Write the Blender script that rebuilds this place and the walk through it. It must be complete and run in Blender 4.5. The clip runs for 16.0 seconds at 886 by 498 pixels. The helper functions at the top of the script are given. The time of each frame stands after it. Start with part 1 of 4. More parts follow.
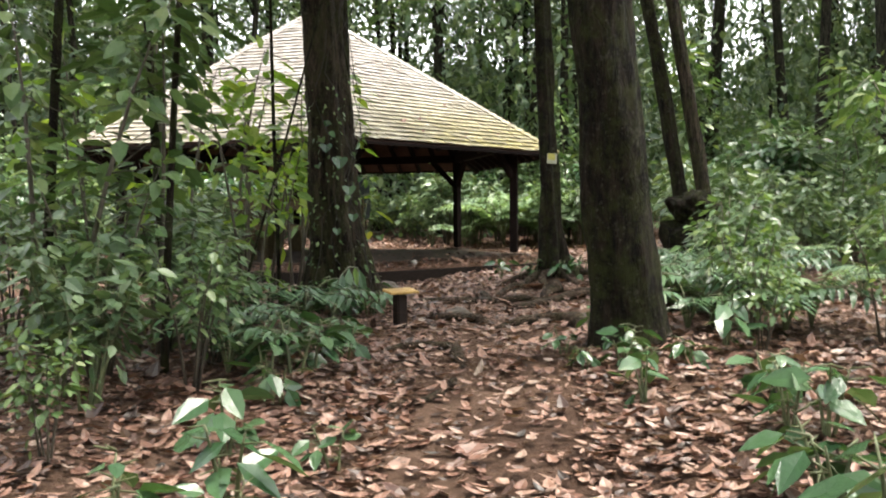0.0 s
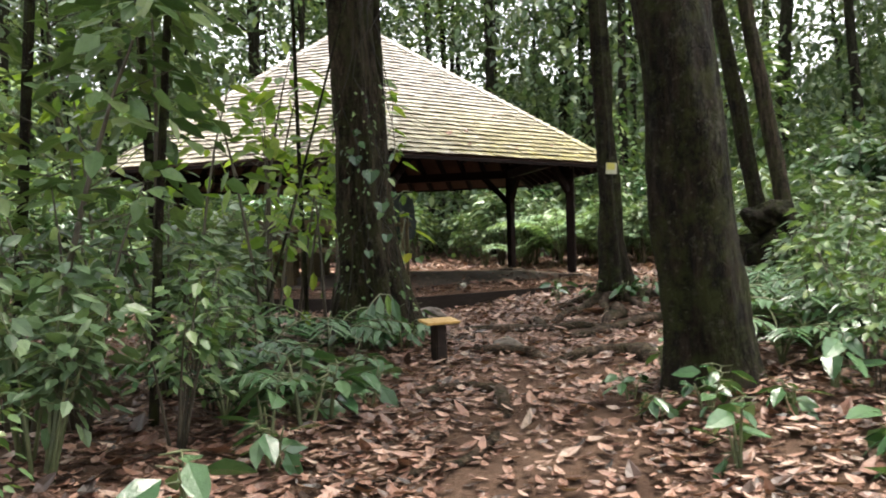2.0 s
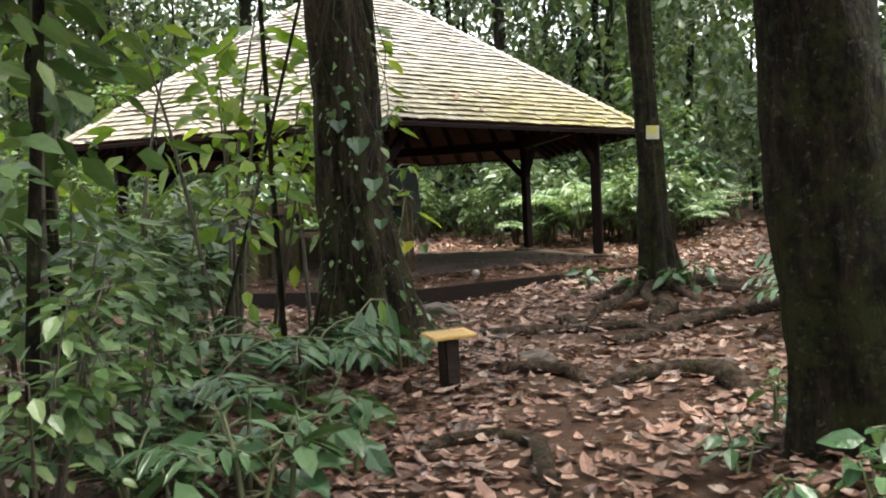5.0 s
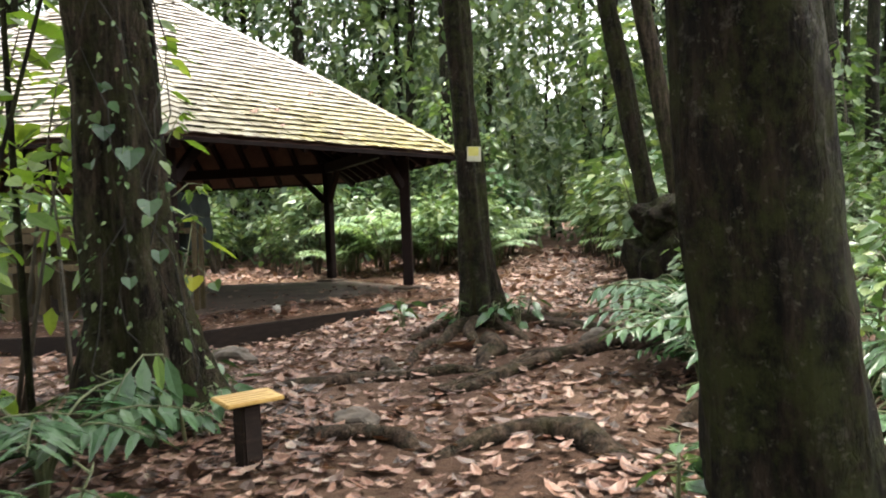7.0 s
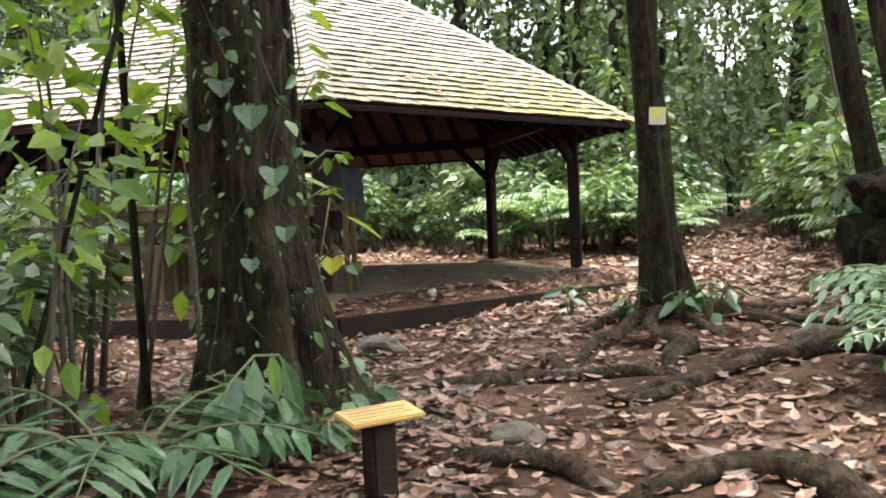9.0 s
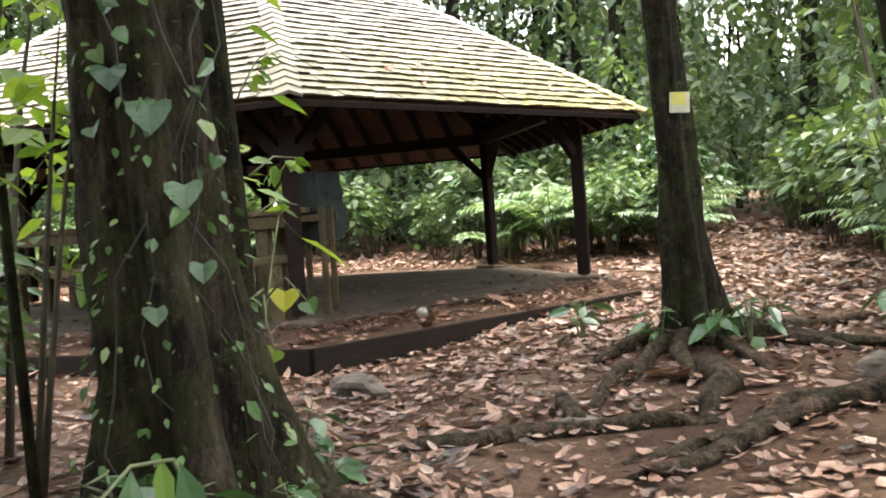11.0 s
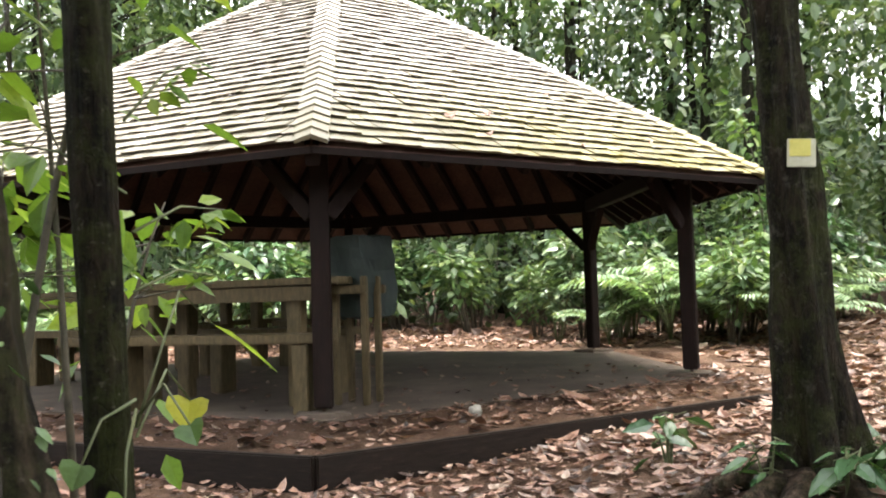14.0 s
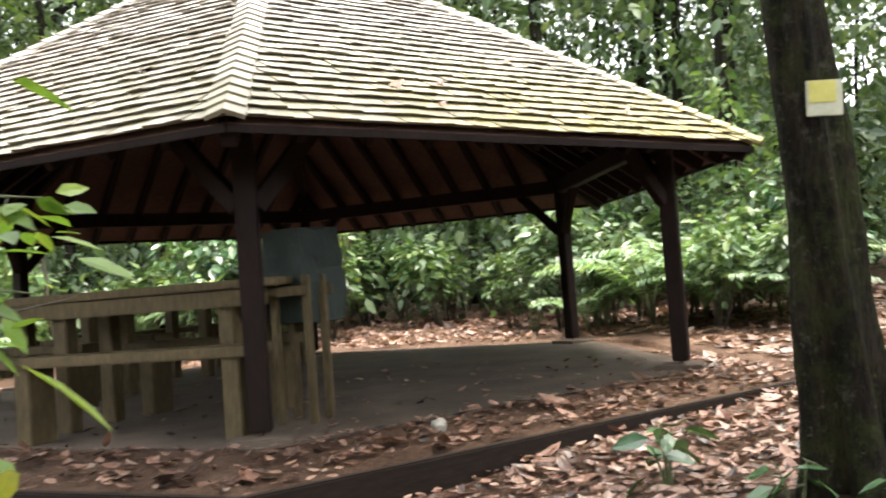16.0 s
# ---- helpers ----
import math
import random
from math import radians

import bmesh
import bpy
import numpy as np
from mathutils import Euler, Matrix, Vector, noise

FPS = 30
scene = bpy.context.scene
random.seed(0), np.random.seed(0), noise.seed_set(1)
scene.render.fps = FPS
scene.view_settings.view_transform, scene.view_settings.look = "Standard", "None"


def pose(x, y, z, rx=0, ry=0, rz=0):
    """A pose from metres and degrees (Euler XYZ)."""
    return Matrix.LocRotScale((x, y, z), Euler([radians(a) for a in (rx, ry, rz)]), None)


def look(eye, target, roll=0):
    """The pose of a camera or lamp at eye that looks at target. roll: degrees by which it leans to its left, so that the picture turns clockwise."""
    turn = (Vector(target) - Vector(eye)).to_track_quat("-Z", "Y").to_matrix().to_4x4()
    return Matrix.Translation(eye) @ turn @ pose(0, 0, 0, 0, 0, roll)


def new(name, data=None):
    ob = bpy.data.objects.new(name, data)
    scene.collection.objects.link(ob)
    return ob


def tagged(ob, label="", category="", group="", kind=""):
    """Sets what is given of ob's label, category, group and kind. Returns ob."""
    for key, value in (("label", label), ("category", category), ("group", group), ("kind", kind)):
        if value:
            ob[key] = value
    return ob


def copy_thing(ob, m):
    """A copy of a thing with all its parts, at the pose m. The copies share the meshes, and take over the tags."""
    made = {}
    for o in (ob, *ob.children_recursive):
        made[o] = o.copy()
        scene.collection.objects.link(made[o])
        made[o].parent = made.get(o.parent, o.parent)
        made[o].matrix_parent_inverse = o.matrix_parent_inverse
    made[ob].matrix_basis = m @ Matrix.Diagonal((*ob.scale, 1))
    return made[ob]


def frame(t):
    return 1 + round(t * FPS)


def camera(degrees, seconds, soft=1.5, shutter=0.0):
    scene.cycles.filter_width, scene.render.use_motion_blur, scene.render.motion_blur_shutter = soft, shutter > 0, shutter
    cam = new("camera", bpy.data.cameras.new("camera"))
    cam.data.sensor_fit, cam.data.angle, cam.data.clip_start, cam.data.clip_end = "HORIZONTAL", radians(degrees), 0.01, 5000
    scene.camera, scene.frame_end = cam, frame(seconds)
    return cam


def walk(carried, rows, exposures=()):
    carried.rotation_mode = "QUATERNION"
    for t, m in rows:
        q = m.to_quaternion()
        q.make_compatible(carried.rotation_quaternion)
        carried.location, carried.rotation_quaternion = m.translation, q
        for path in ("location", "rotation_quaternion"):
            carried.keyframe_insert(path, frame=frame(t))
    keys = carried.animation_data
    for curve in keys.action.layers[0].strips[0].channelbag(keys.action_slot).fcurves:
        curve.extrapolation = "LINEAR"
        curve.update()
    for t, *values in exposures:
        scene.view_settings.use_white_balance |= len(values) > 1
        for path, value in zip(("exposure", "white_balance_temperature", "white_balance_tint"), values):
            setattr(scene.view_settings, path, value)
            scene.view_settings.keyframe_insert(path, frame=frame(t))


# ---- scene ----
cam = camera(51.9, 16.0, 1.9, 0.4)
PATH = [
    (0, (-0.276, 0.054, 1.817), (1.138, 1.467, 1.758), -0.4),
    (0.5, (-0.097, 0.145, 1.805), (1.327, 1.544, 1.685), -1.1),
    (1, (0.169, 0.37, 1.822), (1.64, 1.723, 1.734), 1.4),
    (1.5, (0.356, 0.547, 1.815), (1.737, 1.987, 1.671), 0.3),
    (2, (0.629, 0.775, 1.809), (1.949, 2.277, 1.796), -1.5),
    (2.5, (0.807, 0.948, 1.795), (2.062, 2.504, 1.712), -1.1),
    (3, (1.049, 1.229, 1.794), (2.357, 2.738, 1.674), -0.9),
    (5.5, (2.033, 2.411, 1.919), (3.341, 3.924, 1.909), -3.5),
    (6, (2.201, 2.643, 1.929), (3.573, 4.096, 2.015), -3.4),
    (6.5, (2.362, 2.787, 1.92), (3.835, 4.139, 1.935), -2.5),
    (7, (2.593, 3.036, 1.911), (4.199, 4.227, 1.885), -2.5),
    (7.5, (2.771, 3.216, 1.908), (4.386, 4.395, 1.922), -2.3),
    (8, (3.027, 3.392, 1.897), (4.552, 4.685, 1.922), -1.9),
    (8.5, (3.207, 3.563, 1.88), (4.593, 5.004, 1.833), -1.7),
    (11, (4.292, 4.53, 1.997), (5.655, 5.992, 1.936), -4.1),
    (11.5, (4.514, 4.668, 2.014), (5.951, 6.057, 1.942), -3.7),
    (12, (4.833, 4.736, 2.012), (6.178, 6.215, 1.959), -2.3),
    (12.5, (5.062, 4.839, 2.006), (6.325, 6.389, 1.955), -2.7),
    (13, (5.298, 5.066, 2.026), (6.582, 6.598, 2.085), -3.0),
    (13.5, (5.485, 5.223, 2.019), (6.733, 6.784, 2.099), -3.1),
    (14, (5.755, 5.31, 2.036), (6.9, 6.946, 2.141), -1.8),
    (14.5, (5.965, 5.424, 2.03), (7.099, 7.071, 2.063), -1.7),
    (15, (6.104, 5.635, 2.02), (7.207, 7.302, 2.103), -1.8),
    (15.5, (6.21, 5.84, 2.061), (7.297, 7.516, 2.141), -3.3),
    (16, (6.454, 6.02, 2.076), (7.642, 7.626, 2.156), -4.4),
]
walk(cam, [(t, look(eye, target, roll)) for t, eye, target, roll in PATH],
     [(0.0, 2.55), (3.0, 2.55), (5.5, 2.7), (8.0, 3.05), (11.0, 3.2), (16.0, 3.2)])

# ---- light ----
world = bpy.data.worlds.new("sky")
scene.world = world
world.use_nodes = True
wn = world.node_tree
sky = wn.nodes.new("ShaderNodeTexSky")
sky.sky_type, sky.sun_disc = "NISHITA", False
sky.sun_elevation, sky.sun_rotation = radians(76), radians(120)
sky.air_density, sky.dust_density, sky.ozone_density = 1.0, 3.0, 1.0
wn.nodes["Background"].inputs["Strength"].default_value = 0.15
pale = wn.nodes.new("ShaderNodeHueSaturation")   # thin overcast: little blue
pale.inputs["Saturation"].default_value = 0.15
wn.links.new(sky.outputs[0], pale.inputs["Color"])
wn.links.new(pale.outputs[0], wn.nodes["Background"].inputs["Color"])
sun = new("sun", bpy.data.lights.new("sun", "SUN"))
sun.data.energy, sun.data.angle, sun.data.color = 1.9, radians(25), (1.0, 0.93, 0.8)
sun.matrix_basis = pose(0, 0, 30, 14, 0, 60)


# ---- materials ----
def material(name):
    m = bpy.data.materials.new(name)
    m.use_nodes = True
    return m, m.node_tree.nodes, m.node_tree.links, m.node_tree.nodes["Principled BSDF"]


def coords(n, l, scale=(1, 1, 1), world_space=True):
    if world_space:
        src = n.new("ShaderNodeNewGeometry").outputs["Position"]
    else:
        src = n.new("ShaderNodeTexCoord").outputs["Object"]
    mp = n.new("ShaderNodeMapping")
    mp.inputs["Scale"].default_value = scale
    l.new(src, mp.inputs[0])
    return mp.outputs[0]


def noise_tex(n, l, vec, scale, detail=5.0, rough=0.6):
    t = n.new("ShaderNodeTexNoise")
    t.inputs["Scale"].default_value, t.inputs["Detail"].default_value, t.inputs["Roughness"].default_value = scale, detail, rough
    l.new(vec, t.inputs["Vector"])
    return t.outputs["Fac"]


def noise_col(n, l, vec, scale):
    t = n.new("ShaderNodeTexNoise")
    t.inputs["Scale"].default_value = scale
    l.new(vec, t.inputs["Vector"])
    return t.outputs["Color"]


def ramp(n, l, fac, stops):
    r = n.new("ShaderNodeValToRGB")
    while len(r.color_ramp.elements) < len(stops):
        r.color_ramp.elements.new(0.5)
    for e, (p, c) in zip(r.color_ramp.elements, stops):
        e.position, e.color = p, (*c, 1)
    l.new(fac, r.inputs[0])
    return r.outputs[0]


def mix(n, l, fac, a, b, mode="MIX"):
    x = n.new("ShaderNodeMix")
    x.data_type, x.blend_type = "RGBA", mode
    for s, v in ((x.inputs["Factor"], fac), (x.inputs["A"], a), (x.inputs["B"], b)):
        if isinstance(v, (int, float)):
            s.default_value = v
        elif isinstance(v, tuple):
            s.default_value = (*v, 1)
        else:
            l.new(v, s)
    return x.outputs["Result"]


def bump(n, l, p, height, strength=0.5, distance=0.02):
    b = n.new("ShaderNodeBump")
    b.inputs["Strength"].default_value, b.inputs["Distance"].default_value = strength, distance
    l.new(height, b.inputs["Height"])
    l.new(b.outputs[0], p.inputs["Normal"])


def leaf_mat(name, stops, shine=0.45, trans=0.35, spots=0.15):
    """A leaf: colour by leaf, blotches, a sheen and light let through."""
    m, n, l, p = material(name)
    geo = n.new("ShaderNodeNewGeometry")
    info = n.new("ShaderNodeObjectInfo")
    add = n.new("ShaderNodeMath")
    add.operation = "ADD"
    l.new(geo.outputs["Random Per Island"], add.inputs[0])
    l.new(info.outputs["Random"], add.inputs[1])
    fr = n.new("ShaderNodeMath")
    fr.operation = "FRACT"
    l.new(add.outputs[0], fr.inputs[0])
    col = ramp(n, l, fr.outputs[0], stops)
    v = coords(n, l)
    blot = noise_tex(n, l, v, 30, 3)
    dark = mix(n, l, 1.0, col, (0.55, 0.55, 0.5), "MULTIPLY")
    fac = ramp(n, l, blot, [(0.5, (0, 0, 0)), (0.7, (spots * 3, spots * 3, spots * 3))])
    col = mix(n, l, fac, col, dark)
    l.new(col, p.inputs["Base Color"])
    p.inputs["Roughness"].default_value = shine
    bump(n, l, p, noise_tex(n, l, v, 60, 2), 0.25, 0.01)
    t = n.new("ShaderNodeBsdfTranslucent")
    l.new(mix(n, l, 1.0, col, (1.0, 1.0, 0.45), "MULTIPLY"), t.inputs["Color"])
    ms = n.new("ShaderNodeMixShader")
    ms.inputs[0].default_value = trans
    l.new(p.outputs[0], ms.inputs[1])
    l.new(t.outputs[0], ms.inputs[2])
    l.new(ms.outputs[0], n["Material Output"].inputs["Surface"])
    return m


LEAF = leaf_mat("green_leaf", [(0, (0.042, 0.084, 0.03)), (0.5, (0.095, 0.165, 0.06)), (0.85, (0.15, 0.225, 0.09)), (1, (0.22, 0.28, 0.11))], 0.32)
# bright_leaf: the glow of backlight is partly put into its lighter yellow-green
LEAF_BRIGHT = leaf_mat("bright_leaf", [(0, (0.1, 0.18, 0.035)), (0.6, (0.17, 0.28, 0.05)), (1, (0.29, 0.38, 0.08))], 0.4, 0.55)
LEAF_BLUE = leaf_mat("bluish_leaf", [(0, (0.035, 0.08, 0.035)), (0.6, (0.06, 0.12, 0.05)), (1, (0.1, 0.165, 0.08))], 0.22, 0.25)
LEAF_FAR = leaf_mat("canopy_leaf", [(0, (0.038, 0.07, 0.034)), (0.5, (0.082, 0.135, 0.068)), (1, (0.17, 0.225, 0.12))], 0.45, 0.4)
FERN = leaf_mat("fern_leaf", [(0, (0.11, 0.19, 0.1)), (0.6, (0.22, 0.34, 0.19)), (1, (0.36, 0.48, 0.31))], 0.35, 0.4)
LEAF_PALE = leaf_mat("pale_leaf", [(0, (0.05, 0.09, 0.042)), (0.6, (0.11, 0.175, 0.085)), (1, (0.22, 0.29, 0.16))], 0.32, 0.35)
DEAD = leaf_mat("dead_leaf", [(0, (0.022, 0.014, 0.011)), (0.25, (0.085, 0.04, 0.027)), (0.5, (0.165, 0.08, 0.054)), (0.72, (0.25, 0.138, 0.098)), (0.9, (0.3, 0.185, 0.138)), (1, (0.31, 0.235, 0.19))], 0.45, 0.08, 0.3)
YELLOW_LEAF = leaf_mat("yellow_leaf", [(0, (0.42, 0.42, 0.05)), (1, (0.5, 0.48, 0.08))], 0.45, 0.5)

m, n, l, p = material("forest_soil")
v = coords(n, l)
big = noise_tex(n, l, v, 0.8, 6)
fine = noise_tex(n, l, v, 22, 8, 0.7)
col = ramp(n, l, big, [(0.3, (0.055, 0.03, 0.02)), (0.5, (0.115, 0.07, 0.049)), (0.7, (0.19, 0.122, 0.088))])
col = mix(n, l, 0.75, col, ramp(n, l, fine, [(0.3, (0.35, 0.33, 0.3)), (0.55, (0.9, 0.88, 0.85)), (0.75, (1.4, 1.3, 1.2))]), "MULTIPLY")
l.new(col, p.inputs["Base Color"])
p.inputs["Roughness"].default_value, p.inputs["Specular IOR Level"].default_value = 0.9, 0.15
bump(n, l, p, fine, 1.0, 0.06)
SOIL = m


def bark_mat(name, base, moss, amount, stretch=0.2):
    m, n, l, p = material(name)
    v = coords(n, l, (1, 1, stretch))
    v2 = coords(n, l)
    ridge = noise_tex(n, l, v, 14, 9, 0.75)
    crack = n.new("ShaderNodeTexVoronoi")
    crack.feature = "DISTANCE_TO_EDGE"
    crack.inputs["Scale"].default_value = 16
    wob = mix(n, l, 0.08, v, noise_col(n, l, v2, 9))
    l.new(wob, crack.inputs["Vector"])
    col = ramp(n, l, ridge, [(0.4, tuple(c * 0.2 for c in base)), (0.5, base), (0.62, tuple(c * 2.8 for c in base))])
    col = mix(n, l, ramp(n, l, crack.outputs["Distance"], [(0.0, (0.3, 0.3, 0.3)), (0.05, (0, 0, 0))]), col, tuple(c * 0.2 for c in base))
    patch = noise_tex(n, l, v2, 4.5, 9, 0.8)
    col = mix(n, l, ramp(n, l, patch, [(0.46, (0, 0, 0)), (0.6, (amount, amount, amount))]), col, moss)
    lich = noise_tex(n, l, v2, 8.0, 8, 0.75)
    col = mix(n, l, ramp(n, l, lich, [(0.58, (0, 0, 0)), (0.68, (0.5, 0.5, 0.5))]), col, (0.09, 0.085, 0.065))
    speck = noise_tex(n, l, v2, 28.0, 5, 0.7)
    col = mix(n, l, ramp(n, l, speck, [(0.6, (0, 0, 0)), (0.67, (0.55, 0.55, 0.55))]), col, (0.085, 0.08, 0.058))
    l.new(col, p.inputs["Base Color"])
    p.inputs["Roughness"].default_value, p.inputs["Specular IOR Level"].default_value = 0.85, 0.12
    hsum = n.new("ShaderNodeMath")
    hsum.operation = "ADD"
    l.new(ridge, hsum.inputs[0])
    l.new(ramp(n, l, crack.outputs["Distance"], [(0, (0, 0, 0)), (0.1, (0.12, 0.12, 0.12))]), hsum.inputs[1])
    bump(n, l, p, hsum.outputs[0], 1.0, 0.05)
    return m


BARK = bark_mat("dark_bark", (0.009, 0.0062, 0.004), (0.026, 0.03, 0.008), 0.8)
BARK_GREY = bark_mat("grey_bark", (0.024, 0.0175, 0.012), (0.034, 0.036, 0.013), 0.8)
BARK_FAR = bark_mat("shaded_bark", (0.016, 0.0135, 0.0095), (0.02, 0.025, 0.011), 0.6)
ROOT = bark_mat("root_bark", (0.036, 0.024, 0.017), (0.032, 0.034, 0.012), 0.4, 0.9)


def wood_mat(name, stops, rough=0.7, stretch=(6, 6, 6), tone=0.35):
    m, n, l, p = material(name)
    v = coords(n, l, stretch)
    grain = noise_tex(n, l, v, 4, 8, 0.7)
    col = ramp(n, l, grain, stops)
    stain = noise_tex(n, l, coords(n, l), 1.7, 5)
    col = mix(n, l, tone, col, ramp(n, l, stain, [(0.35, (0.4, 0.4, 0.38)), (0.65, (1.25, 1.2, 1.15))]), "MULTIPLY")
    info = n.new("ShaderNodeObjectInfo")
    col = mix(n, l, 0.35, col, ramp(n, l, info.outputs["Random"], [(0, (0.65, 0.65, 0.65)), (1, (1.25, 1.25, 1.25))]), "MULTIPLY")
    l.new(col, p.inputs["Base Color"])
    p.inputs["Roughness"].default_value = rough
    p.inputs["Specular IOR Level"].default_value = 0.2
    bump(n, l, p, grain, 0.4, 0.01)
    return m


TIMBER = wood_mat("red_brown_timber", [(0.3, (0.005, 0.0024, 0.0018)), (0.6, (0.013, 0.0054, 0.004)), (0.8, (0.03, 0.0135, 0.01))], 0.75, (9, 9, 1.5))
DECK = wood_mat("roof_boarding", [(0.3, (0.07, 0.038, 0.03)), (0.6, (0.12, 0.068, 0.053)), (0.8, (0.17, 0.102, 0.082))], 0.75)
KERB = wood_mat("weathered_kerb_board", [(0.3, (0.006, 0.0036, 0.0025)), (0.6, (0.016, 0.0092, 0.006)), (0.8, (0.045, 0.028, 0.019))], 0.75, (2, 2, 14))
TABLE = wood_mat("table_wood", [(0.3, (0.05, 0.038, 0.02)), (0.6, (0.11, 0.082, 0.042)), (0.8, (0.18, 0.14, 0.075))], 0.65, (8, 8, 2))

m, n, l, p = material("wood_shingle")
geo = n.new("ShaderNodeNewGeometry")
info = n.new("ShaderNodeObjectInfo")
add = n.new("ShaderNodeMath")
add.operation = "ADD"
l.new(geo.outputs["Random Per Island"], add.inputs[0])
l.new(info.outputs["Random"], add.inputs[1])
fr = n.new("ShaderNodeMath")
fr.operation = "FRACT"
l.new(add.outputs[0], fr.inputs[0])
col = ramp(n, l, fr.outputs[0], [(0, (0.19, 0.165, 0.14)), (0.4, (0.24, 0.218, 0.195)), (0.75, (0.285, 0.265, 0.24)), (1, (0.37, 0.35, 0.325))])
v = coords(n, l)
grain = noise_tex(n, l, coords(n, l, (14, 14, 3)), 3, 6)
col = mix(n, l, 0.5, col, ramp(n, l, grain, [(0.3, (0.6, 0.58, 0.55)), (0.7, (1.2, 1.2, 1.2))]), "MULTIPLY")
# moss thrives on the damp lowest courses
sep = n.new("ShaderNodeSeparateXYZ")
l.new(geo.outputs["Position"], sep.inputs[0])
low = n.new("ShaderNodeMapRange")
low.inputs["From Min"].default_value, low.inputs["From Max"].default_value = 4.5, 3.25
l.new(sep.outputs["Z"], low.inputs["Value"])
mossn = noise_tex(n, l, v, 1.3, 7, 0.7)
east = n.new("ShaderNodeMapRange")
east.inputs["From Min"].default_value, east.inputs["From Max"].default_value, east.inputs["To Min"].default_value = 7.8, 11.0, 0.3
l.new(sep.outputs["X"], east.inputs["Value"])
lowe = n.new("ShaderNodeMath")
lowe.operation = "MULTIPLY"
l.new(low.outputs[0], lowe.inputs[0])
l.new(east.outputs[0], lowe.inputs[1])
mm = n.new("ShaderNodeMath")
mm.operation = "MULTIPLY"
l.new(lowe.outputs[0], mm.inputs[0])
l.new(ramp(n, l, mossn, [(0.3, (0.35, 0.35, 0.35)), (0.52, (1, 1, 1))]), mm.inputs[1])
col = mix(n, l, mm.outputs[0], col, mix(n, l, fr.outputs[0], (0.1, 0.085, 0.02), (0.23, 0.195, 0.05)))
lich = noise_tex(n, l, v, 5.5, 3)
col = mix(n, l, ramp(n, l, lich, [(0.66, (0, 0, 0)), (0.7, (0.7, 0.7, 0.7))]), col, (0.44, 0.41, 0.36))
l.new(col, p.inputs["Base Color"])
p.inputs["Roughness"].default_value = 0.5
bump(n, l, p, grain, 0.5, 0.01)
SHINGLE = m

m, n, l, p = material("old_concrete")
v = coords(n, l)
st = noise_tex(n, l, v, 1.4, 8, 0.65)
fi = noise_tex(n, l, v, 40, 4)
col = ramp(n, l, st, [(0.3, (0.04, 0.027, 0.019)), (0.55, (0.085, 0.06, 0.044)), (0.75, (0.14, 0.105, 0.08))])
col = mix(n, l, 0.4, col, ramp(n, l, fi, [(0.3, (0.5, 0.5, 0.5)), (0.7, (1.3, 1.3, 1.3))]), "MULTIPLY")
l.new(col, p.inputs["Base Color"])
p.inputs["Roughness"].default_value = 0.8
bump(n, l, p, fi, 0.5, 0.01)
CONCRETE = m


def plain_mat(name, a, b, scale=8, rough=0.5, metal=0.0):
    m, n, l, p = material(name)
    v = coords(n, l)
    f = noise_tex(n, l, v, scale, 6, 0.65)
    l.new(ramp(n, l, f, [(0.35, a), (0.65, b)]), p.inputs["Base Color"])
    p.inputs["Roughness"].default_value, p.inputs["Metallic"].default_value = rough, metal
    bump(n, l, p, f, 0.25, 0.01)
    return m


SIGN_YELLOW = plain_mat("yellow_sign_paint", (0.38, 0.23, 0.065), (0.47, 0.31, 0.1), 12, 0.5)
SIGN_WHITE = plain_mat("white_sign_paint", (0.36, 0.35, 0.25), (0.46, 0.45, 0.34), 14, 0.5)
SIGN_MARK = plain_mat("yellow_mark_paint", (0.42, 0.38, 0.08), (0.52, 0.47, 0.12), 14, 0.5)
SIGN_INK = plain_mat("faded_lettering", (0.3, 0.2, 0.08), (0.36, 0.25, 0.1), 20, 0.6)
SACK = plain_mat("green_sack_plastic", (0.006, 0.012, 0.01), (0.016, 0.026, 0.021), 5, 0.75)
STONE = plain_mat("grey_stone", (0.04, 0.03, 0.023), (0.1, 0.08, 0.06), 9, 0.8)
PALE_STONE = plain_mat("pale_stone", (0.16, 0.145, 0.125), (0.3, 0.28, 0.25), 9, 0.8)
STEEL = plain_mat("rusty_steel", (0.08, 0.05, 0.04), (0.15, 0.1, 0.08), 20, 0.6, 0.6)
STEM = plain_mat("green_stem", (0.06, 0.075, 0.03), (0.11, 0.12, 0.05), 10, 0.6)
STEM_BROWN = plain_mat("brown_stem", (0.04, 0.033, 0.022), (0.085, 0.07, 0.045), 10, 0.7)
VINE = plain_mat("vine_stem", (0.012, 0.01, 0.007), (0.035, 0.03, 0.02), 10, 0.7)


# ---- mesh helpers ----
def mesh_of(name, verts, faces, mat, smooth=False):
    me = bpy.data.meshes.new(name)
    me.from_pydata([tuple(q) for q in verts], [], [tuple(f) for f in faces])
    me.materials.append(mat)
    if smooth:
        me.polygons.foreach_set("use_smooth", [True] * len(me.polygons))
    me.update()
    return me


def part(name, data, material_, parent, label=""):
    """One mesh object under a thing; data is a bmesh, a mesh or (verts, faces)."""
    if isinstance(data, bpy.types.Mesh):
        me = data
    elif isinstance(data, tuple):
        me = mesh_of(name, data[0], data[1], material_, len(data) > 2)
    else:
        me = bpy.data.meshes.new(name)
        data.to_mesh(me)
        data.free()
        me.materials.append(material_)
    ob = new(name, me)
    ob.parent = parent
    if label:
        tagged(ob, label)
    return ob


